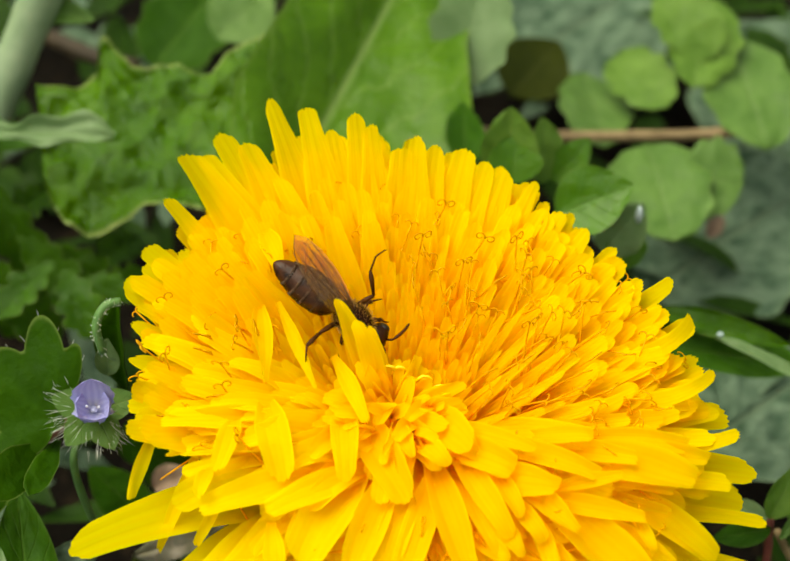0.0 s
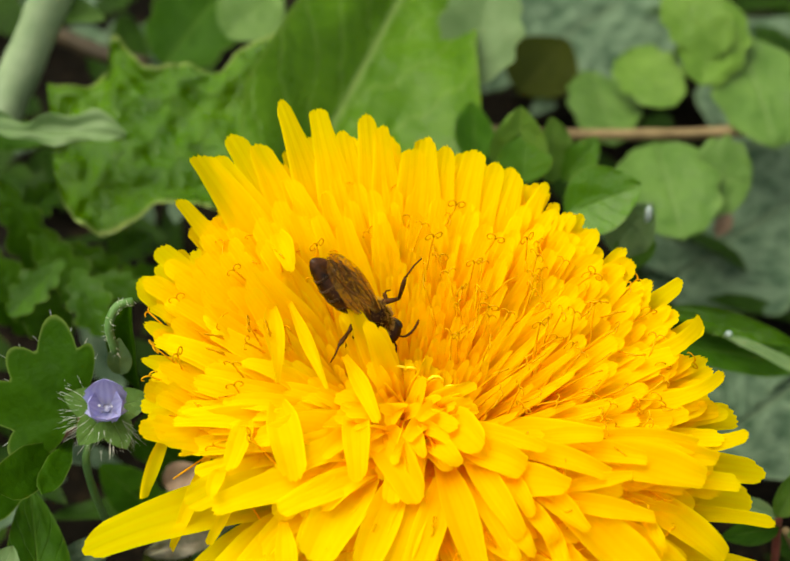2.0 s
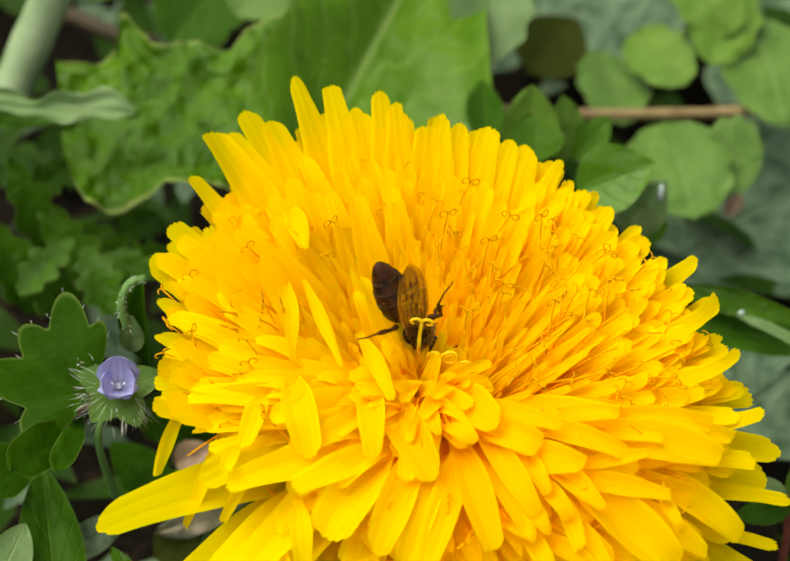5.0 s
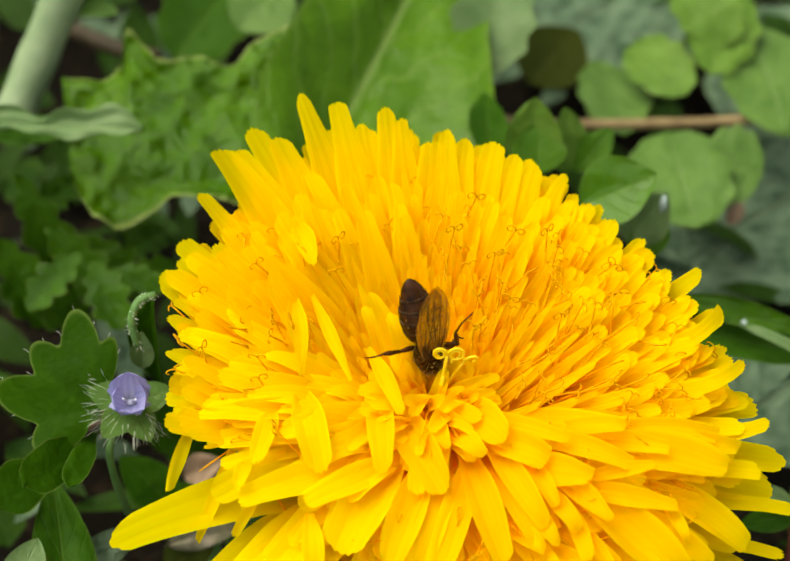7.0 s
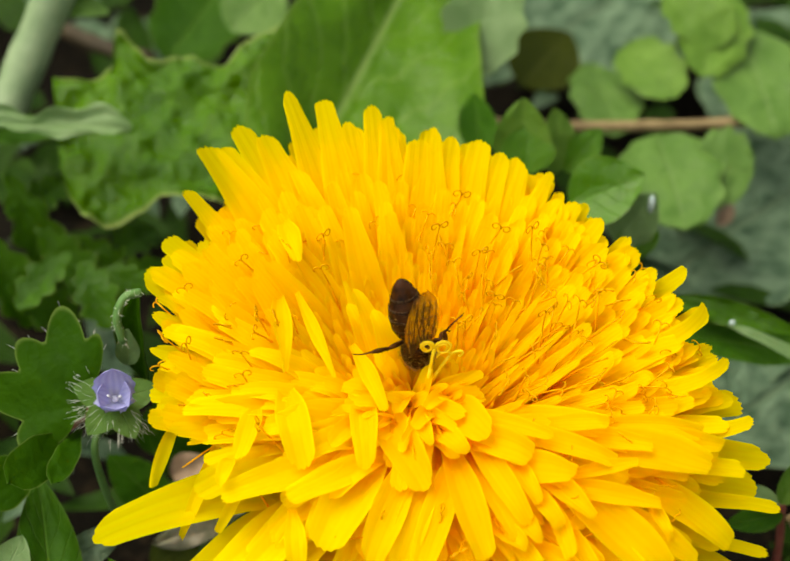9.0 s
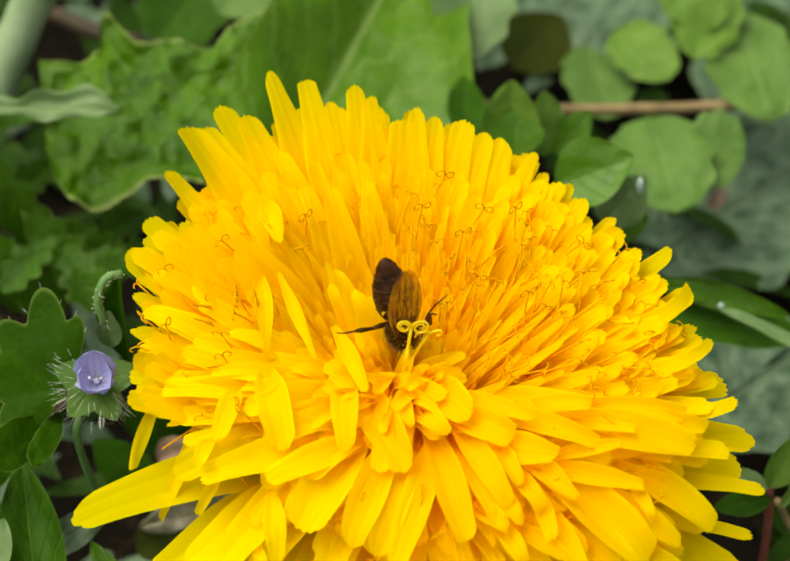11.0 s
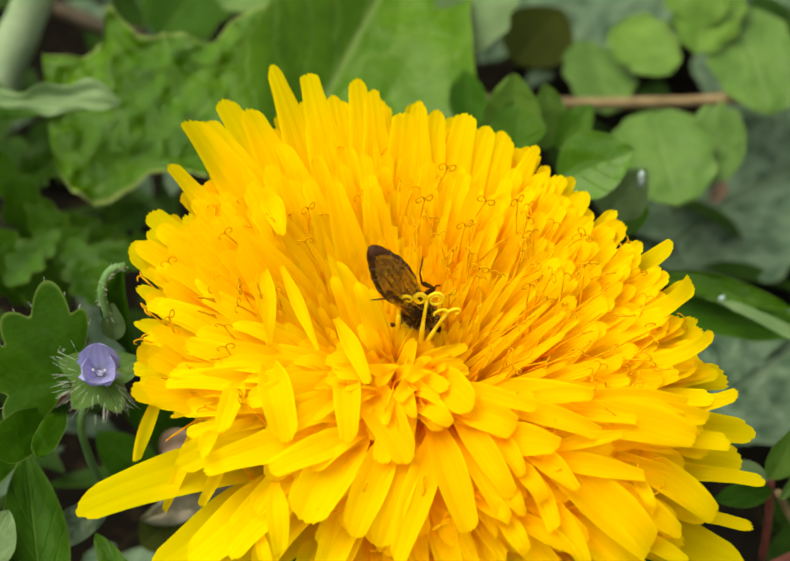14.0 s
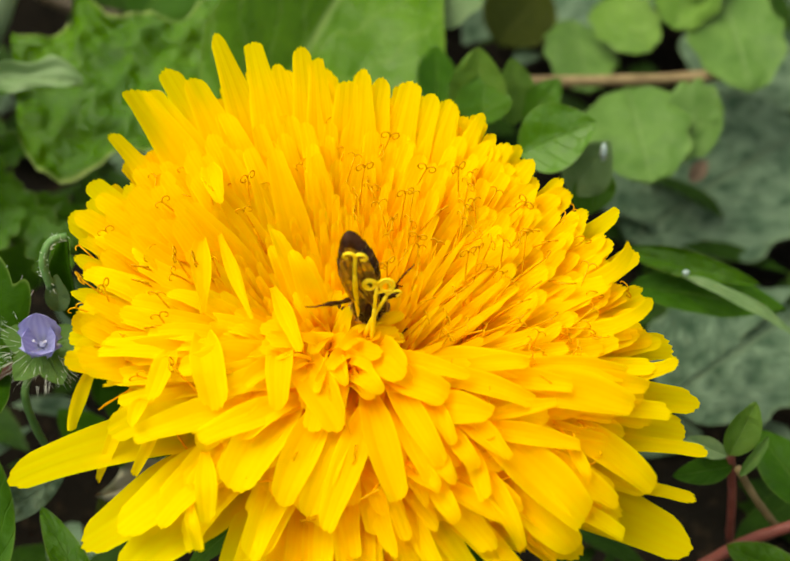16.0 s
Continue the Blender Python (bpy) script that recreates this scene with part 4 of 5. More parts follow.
def build_dandelion_leaves(plant):
    def broad(s, side):
        if side < 0:
            return table([(0, 0.6), (0.15, 1.1), (0.3, 1.18), (0.55, 0.75), (0.8, 0.5), (1, 0.02)], s)
        return table([(0, 0.4), (0.2, 0.8), (0.55, 0.75), (0.8, 0.55), (1, 0.02)], s)
    leaf(plant, (-0.01070, 0.03219, 0.02400), (0.00608, 0.07288, 0.03000), 21, DANDELION_LEAF, broad, (0.25, -0.45, 0.85), "leaf", "broad green dandelion leaf with a pale midrib", rows=44, cols=17, fold=0.42, droop=0.10, wave=0.03, pucker=0.0002)

    def lobed(s, side):
        s = max(0.0, (s - 0.19) / 0.81)
        if side < 0:   # far side
            return table([(0, 0.95), (0.2, 0.75), (0.30, 0.48), (0.42, 0.62), (0.56, 0.60), (0.62, 0.66), (0.70, 0.98), (0.735, 0.98), (0.75, 0.62), (0.85, 0.52), (0.93, 0.56), (1, 0.60)], s)
        return table([(0, 0.9), (0.25, 1.0), (0.5, 0.9), (0.62, 0.8), (0.7, 0.92), (0.85, 1.0), (0.93, 0.9), (0.98, 0.7), (1.0, 0.5)], s)
    leaf(plant, (-0.00439, 0.04503, 0.02500), (-0.03040, 0.04005, 0.02700), 19, BLISTER_LEAF, lobed, (0.04, -0.28, 0.95), "leaf", "blistered dark green dandelion leaf with pointed lobes", rows=90, cols=51, fold=0.05, droop=0.12, wave=0.05, pucker=0.0008)


# ---------------------------------------------------------------- other plants
def build_creeper():
    plant = thing("creeping_plant", "creeping weed with rounded scalloped pale green leaves on a brown runner", "weed")
    stalk(plant, [(0.00582, 0.04991, 0.01800), (0.01307, 0.05025, 0.01700), (0.01980, 0.05025, 0.01700), (0.02654, 0.05038, 0.01700), (0.03255, 0.04991, 0.01800)], 0.55, BROWN_STEM, "runner", "thin brown runner")
    for i, (b, t, w, z) in enumerate(CREEPER_LEAVES):
        leaf(plant, b, t, w, LIME_LEAF if i in (1, 2, 3) else ROUND_LEAF, round_shape, (0.05 * z, -0.5, 0.85), "leaf", rows=22, cols=11, fold=0.10, droop=0.15, wave=0.04)


CREEPER_LEAVES = [
    ((0.02034, 0.05125, 0.01500), (0.01940, 0.06429, 0.01300), 7.0, 1),
    ((0.02602, 0.05336, 0.01800), (0.02189, 0.06246, 0.01700), 6.0, -1),
    ((0.02823, 0.05402, 0.02000), (0.03154, 0.06499, 0.02200), 7.0, 1),
    ((0.03066, 0.05720, 0.02100), (0.02561, 0.06331, 0.02400), 6.0, -2),
    ((0.03308, 0.06168, 0.01900), (0.03462, 0.04754, 0.01900), 9.0, 1),
    ((0.02332, 0.04741, 0.01900), (0.02439, 0.03494, 0.02000), 9.0, -1),
    ((0.02579, 0.04312, 0.01950), (0.03131, 0.04153, 0.01950), 7.5, 1),
]


def build_oval_plant():
    plant = thing("oval_leaved_weed", "low weed with glossy oval green leaves beside the dandelion", "weed")
    stalk(plant, [(0.01359, 0.03346, 0.02000), (0.01385, 0.03208, 0.02600), (0.01412, 0.03250, 0.02800)], 0.5, GREEN_STEM)
    leaf(plant, (0.01257, 0.02701, 0.03100), (0.01833, 0.02760, 0.03400), 5.6, OVAL_LEAF, oval_shape, (-0.1, -0.45, 0.9), fold=0.25)
    # the bluish sheen of this leaf is in its base colour
    leaf(plant, (0.01682, 0.02759, 0.02600), (0.01956, 0.02826, 0.03100), 4.2, PALE_LEAF, oval_shape, (0.2, -0.3, 0.9), label="oval leaf with its bluish sheen put into the colour")
    leaf(plant, (0.01866, 0.02713, 0.02400), (0.01859, 0.02911, 0.02800), 4.0, OVAL_LEAF, oval_shape, (0.3, -0.4, 0.9))
    leaf(plant, (0.00949, 0.03462, 0.02700), (0.00947, 0.03717, 0.03300), 4.8, LIME_LEAF, oval_shape, (-0.1, -0.6, 0.8), fold=0.3)
    leaf(plant, (0.00979, 0.03337, 0.02800), (0.00996, 0.03626, 0.03100), 4.6, OVAL_LEAF, oval_shape, (0.0, -0.7, 0.7), fold=0.1)
    leaf(plant, (0.01258, 0.03529, 0.02600), (0.01238, 0.03806, 0.03100), 4.0, LIME_LEAF, oval_shape, (0.5, -0.5, 0.7))
    leaf(plant, (0.01325, 0.03558, 0.02600), (0.01634, 0.03771, 0.02900), 3.0, OVAL_LEAF, oval_shape, (0.2, -0.5, 0.8))
    leaf(plant, (0.00602, 0.03738, 0.02600), (0.00600, 0.04447, 0.02700), 3.6, DEEP_LEAF, oval_shape, (0.2, -0.4, 0.9))
    # added pale blob: the highlight along the leaf edge
    child("glint", Build().ball((0.01903, 0.02662, 0.03160), (0.28 * MM, 0.5 * MM, 0.9 * MM)).mesh("glint", LEAF_GLINT), plant, None, "pale blob added in place of a highlight on the leaf")


def build_back_leaves():
    a = thing("rounded_leaf_weed", "pale green rounded leaf with a curled margin", "weed")
    leaf(a, (0.00560, 0.04968, 0.02400), (0.00816, 0.05741, 0.03000), 7.6, PALE_LEAF, round_shape, (0.1, -0.5, 0.85), fold=0.2)
    leaf(a, (0.01178, 0.06120, 0.01200), (0.01694, 0.06743, 0.01400), 8.0, OLIVE_LEAF, oval_shape, (0.0, -0.3, 0.9), label="olive leaf with shade put into its dark colour")
    leaf(a, (-0.02446, 0.06280, 0.01400), (-0.01851, 0.07065, 0.01800), 9.0, DEEP_LEAF, round_shape, (0.1, -0.3, 0.95))
    leaf(a, (-0.01741, 0.06054, 0.02000), (-0.01235, 0.06576, 0.02200), 7.0, ROUND_LEAF, oval_shape, (0.0, -0.3, 0.95))
    b = thing("wrinkled_leaf_weed", "large dull grey-green wrinkled leaves close to the soil", "weed")
    leaf(b, (0.01112, 0.06894, 0.00700), (0.02783, 0.08467, 0.00800), 17, TEAL_LEAF, round_shape, (0, -0.1, 1), wave=0.05)
    leaf(b, (0.02373, 0.03920, 0.00700), (0.04206, 0.05267, 0.00900), 20, TEAL_LEAF, round_shape, (0, -0.1, 1), wave=0.05, rows=30)
    leaf(b, (0.03522, 0.05775, 0.00600), (0.04748, 0.08004, 0.00600), 18, TEAL_LEAF, round_shape, (0, -0.1, 1), wave=0.05)
    leaf(b, (0.02531, 0.01930, 0.00900), (0.03761, 0.02842, 0.01000), 14, TEAL_LEAF, round_shape, (0, -0.1, 1), wave=0.05)
    c = thing("broad_leaf_weed", "dark green broad leaf beside the flower, its glare drawn as a pale edge", "weed")
    leaf(c, (0.02145, 0.02163, 0.02150), (0.03357, 0.01904, 0.02200), 4.4, DEEP_LEAF, oval_shape, (0.1, -0.2, 1), fold=0.3)
    leaf(c, (0.02099, 0.02369, 0.02350), (0.03111, 0.01936, 0.02450), 2.2, JAG_LEAF, oval_shape, (0.0, -0.5, 0.85), fold=0.35, label="narrow green leaf with a curled tip")
    # narrow pale blade that draws the glare streak on the dark leaf
    leaf(c, (0.02517, 0.02008, 0.02500), (0.03399, 0.01485, 0.02400), 1.2, PALE_LEAF, oval_shape, (-0.1, -0.1, 1.0), fold=0.5, droop=0.25, label="pale blade added for the glare along the dark leaf")
    # another added blob that draws a highlight as a solid spot
    child("glint", Build().ball((0.02522, 0.01898, 0.02620), (0.25 * MM, 0.2 * MM, 0.25 * MM)).mesh("glint", LEAF_GLINT), c, None, "pale blob added in place of a highlight on the leaf")
    d = thing("small_weed", "small weed with pointed green leaves and a reddish stem", "weed")
    stalk(d, [(0.02732, 0.00428, 0.02350), (0.02812, 0.00413, 0.01800), (0.02869, 0.00402, 0.01200)], 0.32, RED_STEM)
    stalk(d, [(0.02781, 0.00332, 0.02300), (0.02963, 0.00329, 0.01900), (0.03210, 0.00374, 0.01400)], 0.30, BROWN_STEM)
    leaf(d, (0.02712, 0.00373, 0.02400), (0.02882, 0.00595, 0.02750), 2.6, LIME_LEAF, oval_shape, (0.2, -0.6, 0.7), fold=0.3)
    leaf(d, (0.02774, 0.00236, 0.02350), (0.02982, 0.00432, 0.02550), 1.0, ROUND_LEAF, oval_shape, (0.4, -0.5, 0.8), fold=0.3)
    leaf(d, (0.02701, 0.00373, 0.02400), (0.02420, 0.00533, 0.02400), 1.5, PALE_LEAF, oval_shape, (-0.2, -0.5, 0.8), fold=0.3)
    leaf(d, (0.02758, 0.00386, 0.02250), (0.02317, 0.00299, 0.02250), 2.0, DEEP_LEAF, oval_shape, (0.0, -0.5, 0.8), fold=0.2)
    leaf(d, (0.03417, 0.00306, 0.01800), (0.03038, 0.00956, 0.01900), 4.0, DEEP_LEAF, oval_shape, (0.1, -0.5, 0.8))
    leaf(d, (0.03254, -0.00321, 0.01800), (0.02738, 0.00064, 0.01700), 3.0, JAG_LEAF, oval_shape, (0.1, -0.5, 0.8))


def build_left_leaves(plant):
    rng = random.Random(17)
    stalk(plant, [(-0.03703, 0.04450, 0.02200), (-0.03459, 0.04884, 0.02600), (-0.03169, 0.05195, 0.03100), (-0.02904, 0.05307, 0.03600)], 1.9, PALE_STEM, "flower_stalk", "thick pale green flower stalk")
    a = thing("pale_leaf_weed", "leaf with a rolled edge, glare put into its pale grey-green colour", "weed")
    def ragged(s, side):
        return (0.62 + 0.26 * math.sin(s * 9.0 + (0.4 if side > 0 else 2.2)) + 0.12 * math.sin(s * 23 + side)) * (1.0 if s < 0.93 else 1.0 - 0.5 * (s - 0.93) / 0.07)
    leaf(a, (-0.03807, 0.03848, 0.02900), (-0.02316, 0.03562, 0.03150), 3.6, PALE_LEAF, ragged, (0.1, -0.3, 0.95), fold=0.5, droop=0.10, rows=40, cols=13, wave=0.06)
    leaf(a, (-0.03814, 0.04032, 0.02600), (-0.02831, 0.04005, 0.02700), 2.6, DEEP_LEAF, oval_shape, (0.1, -0.6, 0.7), fold=0.25)
    leaf(a, (-0.03417, 0.05385, 0.03000), (-0.02657, 0.05045, 0.03100), 3.0, ROUND_LEAF, oval_shape, (0, -0.4, 0.9))
    b = thing("jagged_leaf_weed", "dark green jagged leaves low beside the flower", "weed")

    def jag(s, side):
        return oval_shape(s, side) * (0.6 + 0.4 * abs(math.sin(s * 13 + side)))
    for base, tip, w in (((-0.03044, 0.03191, 0.01500), (-0.03453, 0.03625, 0.02500), 4.6), ((-0.02659, 0.02961, 0.01500), (-0.03244, 0.03433, 0.02100), 4.4), ((-0.03246, 0.02735, 0.01500), (-0.03575, 0.03169, 0.02200), 5.0), ((-0.02462, 0.03191, 0.01500), (-0.02924, 0.03435, 0.01900), 4.2),
                         ((-0.02138, 0.03315, 0.01700), (-0.02556, 0.02747, 0.01900), 3.8), ((-0.02877, 0.02814, 0.01400), (-0.03379, 0.02776, 0.02000), 4.6), ((-0.02328, 0.04003, 0.01400), (-0.02657, 0.03374, 0.01700), 4.0), ((-0.03340, 0.03993, 0.01200), (-0.03664, 0.04193, 0.01400), 4.0)):
        leaf(b, base, tip, w, JAG_LEAF, jag, (rng.uniform(-0.4, 0.4), -0.4, 0.9), rows=36, fold=0.3)
    for base, tip, w in (((-0.01658, 0.01540, 0.01100), (-0.02090, 0.01486, 0.01700), 4.5), ((-0.02003, 0.01145, 0.01100), (-0.02433, 0.01333, 0.01600), 4.0), ((-0.02200, 0.01759, 0.01000), (-0.02036, 0.01981, 0.01500), 3.6), ((-0.01541, 0.00965, 0.01000), (-0.01957, 0.01133, 0.01500), 4.0)):
        leaf(b, base, tip, w, DEEP_LEAF, oval_shape, (rng.uniform(-0.3, 0.3), -0.4, 0.9), fold=0.25)
    leaf(b, (-0.02375, -0.00894, 0.02550), (-0.02666, 0.00409, 0.02750), 4.6, DEEP_LEAF, oval_shape, (0.3, -0.4, 0.9), fold=0.25, label="large dark green leaf in the shade")
    leaf(b, (-0.02544, -0.00125, 0.02300), (-0.02068, 0.00241, 0.02350), 2.6, TEAL_LEAF, oval_shape, (0.1, -0.4, 0.9), fold=0.2)
    leaf(b, (-0.01598, -0.00997, 0.02500), (-0.02130, -0.00164, 0.02600), 2.4, JAG_LEAF, oval_shape, (0.2, -0.4, 0.9), fold=0.3)
    leaf(b, (-0.02810, -0.00619, 0.02800), (-0.02661, -0.00175, 0.02900), 3.0, PALE_LEAF, oval_shape, (0.3, -0.4, 0.9))
    for base, tip, w in (((-0.02471, 0.02325, 0.02000), (-0.02743, 0.02832, 0.02300), 4.0), ((-0.03294, 0.02532, 0.02000), (-0.02870, 0.03029, 0.02200), 3.6), ((-0.02162, 0.02842, 0.01900), (-0.02680, 0.02978, 0.02000), 3.0), ((-0.03144, 0.04231, 0.01800), (-0.03425, 0.03460, 0.02100), 3.4)):
        leaf(b, base, tip, w, JAG_LEAF, jag, (rng.uniform(-0.4, 0.4), -0.4, 0.9), rows=30, fold=0.3)


def hairs(rng, points, length, r=0.03):
    bld = Build()
    for p, d in points:
        d = (d + Vector((rng.uniform(-0.3, 0.3), rng.uniform(-0.3, 0.3), rng.uniform(-0.3, 0.3)))).normalized()
        L = length * rng.uniform(0.6, 1.2)
        bld.tube([p, p + d * L * 0.5, p + d * L], [r * MM, r * MM * 0.7, r * MM * 0.15], 3)
    return bld.mesh("hairs", HAIR)


def palmate_mesh(name, lobes):
    """A blade of rounded lobes round its base, each given by bearing (degrees), length and half width (mm)."""
    rings, seg = 7, 120
    verts, uvs, faces = [], [], []
    for i in range(rings + 1):
        f = i / rings
        for k in range(seg):
            q = 2 * math.pi * k / seg
            r = 0.9
            for az, L, w in lobes:
                d = math.cos(q - radians(az))
                if d > 0:
                    a, c = L / 2, 1 - d * d
                    r = max(r, (2 * d / a) / (d * d / (a * a) + c / (w * w)))
            r *= f * MM
            x, y = r * math.cos(q), r * math.sin(q)
            verts.append((x, y, 0.05 * r * math.cos(5 * q) - 6.0 * r * r + 0.0002 * noise.noise((x * 500, y * 500, 2.0))))
            uvs.append((f, 0.5 + 0.495 * f))
    for i in range(rings):
        for k in range(seg):
            j = (k + 1) % seg
            faces.append((i * seg + k, (i + 1) * seg + k, (i + 1) * seg + j, i * seg + j))
    return mesh(name, verts, faces, SPEEDWELL_LEAF, uvs)


def build_speedwell():
    rng = random.Random(5)
    plant = thing("speedwell", "hairy speedwell with lobed leaves and one pale blue flower", "speedwell")
    toward = Vector((0.1, -0.62, 0.78)).normalized()
    # one five-lobed leaf
    base = Vector((-0.02300, 0.00443, 0.03520))
    blade = child("leaf", palmate_mesh("leaf", ((98, 7.03, 1.47), (72, 5.33, 0.90), (129, 6.00, 1.34), (167, 6.69, 1.61), (-146, 4.45, 1.40))), plant, leaf_pose(base, base + Vector((0.001, 0, 0)), toward), "dark green leaf with rounded lobes")
    rimmed = [(blade.matrix_basis @ v.co, toward * 0.3 + (blade.matrix_basis @ v.co - base).normalized()) for v in list(blade.data.vertices)[-120:] if v.co.length > 0.004]
    child("hairs", hairs(rng, rimmed[::4], 0.45 * MM, 0.02), plant, None, "fine white hairs on the leaf edge")
    for b, t, w in (((-0.02348, 0.00387, 0.03300), (-0.02617, -0.00195, 0.03600), 3.0), ((-0.02284, 0.00429, 0.03300), (-0.02364, -0.00131, 0.03500), 1.7), ((-0.02683, 0.00421, 0.03000), (-0.02903, -0.00055, 0.03100), 3.6)):
        leaf(plant, b, t, w, SPEEDWELL_LEAF, spoon_shape, toward, "leaf", rows=14, cols=7)
    stalk(plant, [(-0.02239, 0.00565, 0.02000), (-0.02204, 0.00363, 0.02700), (-0.02189, 0.00329, 0.03200), (-0.02126, 0.00478, 0.03350)], 0.28, GREEN_STEM, "stem", "thin hairy green stem")
    stalk(plant, [(-0.02611, 0.00686, 0.02800), (-0.02337, 0.00592, 0.03200), (-0.02162, 0.00577, 0.03300)], 0.5, RED_STEM, "stem", "reddish stem node")
    # folded hairy leaf curling over the flower
    leaf(plant, (-0.01929, 0.01036, 0.03000), (-0.01906, 0.01045, 0.04000), 3.2, SPEEDWELL_LEAF, oval_shape, (-0.5, -0.5, 0.7), "leaf", fold=0.6)
    curl = curve_points([(-0.01962, 0.00788, 0.03800), (-0.01986, 0.00847, 0.04000), (-0.01929, 0.00941, 0.04100), (-0.01826, 0.00985, 0.04100)], 14)
    child("bud_stem", Build().tube(curl, 0.3 * MM, 6).mesh("bud_stem", GREEN_STEM), plant)
    child("hairs", hairs(rng, [(p, Vector((rng.uniform(-1, 1), rng.uniform(-1, 0.2), rng.uniform(-0.4, 1)))) for p in curl for _ in range(4)], 0.55 * MM), plant, None, "fine white hairs")
    leaf(plant, (-0.01970, 0.00821, 0.03500), (-0.01950, 0.00897, 0.03800), 1.7, PALE_LEAF, oval_shape, toward, "bud", fold=0.3)
    # the flower
    c = Vector((-0.02002, 0.00440, 0.03640))
    ax = Vector((0.12, -0.45, 0.88)).normalized()
    right = ax.cross(Vector((0, 1, 0.3))).normalized() * -1
    up = ax.cross(right)
    m = Matrix((right, up, ax)).transposed().to_4x4()
    m.translation = c
    sepal_pts = []
    for q in (20, 165, 235, 300):
        d = m.to_3x3() @ Vector((math.cos(radians(q)), math.sin(radians(q)), 0.05))
        b0 = c - ax * 1.1 * MM
        leaf(plant, b0, b0 + d * 3.0 * MM + ax * 0.3 * MM, 2.2, ROUND_LEAF, oval_shape, ax, "sepal", rows=8, cols=5)
    for k in range(150):
        q = radians(rng.uniform(-225, -25))
        d = m.to_3x3() @ Vector((math.cos(q), math.sin(q), 0))
        sepal_pts.append((c - ax * rng.uniform(0.6, 1.6) * MM + d * rng.uniform(1.2, 2.8) * MM, d + ax * rng.uniform(-0.3, 0.4)))
    child("hairs", hairs(rng, sepal_pts, 0.95 * MM, 0.014), plant, None, "fine white hairs round the flower")
    for q, w, L, mat in ((95, 2.8, 3.7, BLUE_PETAL), (15, 2.2, 2.7, BLUE_PETAL), (175, 2.1, 2.6, BLUE_PETAL), (275, 2.8, 2.2, BLUE_PETAL)):
        d = m.to_3x3() @ Vector((math.cos(radians(q)), math.sin(radians(q)), 1.9)).normalized()
        leaf(plant, c - ax * 0.9 * MM, c - ax * 0.9 * MM + d * L * MM, w, mat, round_shape, (ax - d * 0.3), "petal", rows=10, cols=7, fold=0.2, droop=-0.1, label="pale violet-blue petal")
    child("throat", Build().ball(c - ax * 0.2 * MM, (0.26 * MM, 0.26 * MM, 0.2 * MM)).mesh("throat", PALE_PETAL), plant, None, "whitish flower throat")
    for sgn in (1, -1):
        p0 = c + right * 0.15 * sgn * MM
        child("stamen", Build().tube([p0, p0 + ax * 0.6 * MM + right * 0.2 * sgn * MM, p0 + ax * 0.95 * MM + right * 0.25 * sgn * MM], [0.05 * MM, 0.05 * MM, 0.09 * MM], 6).mesh("stamen", PALE_PETAL), plant)


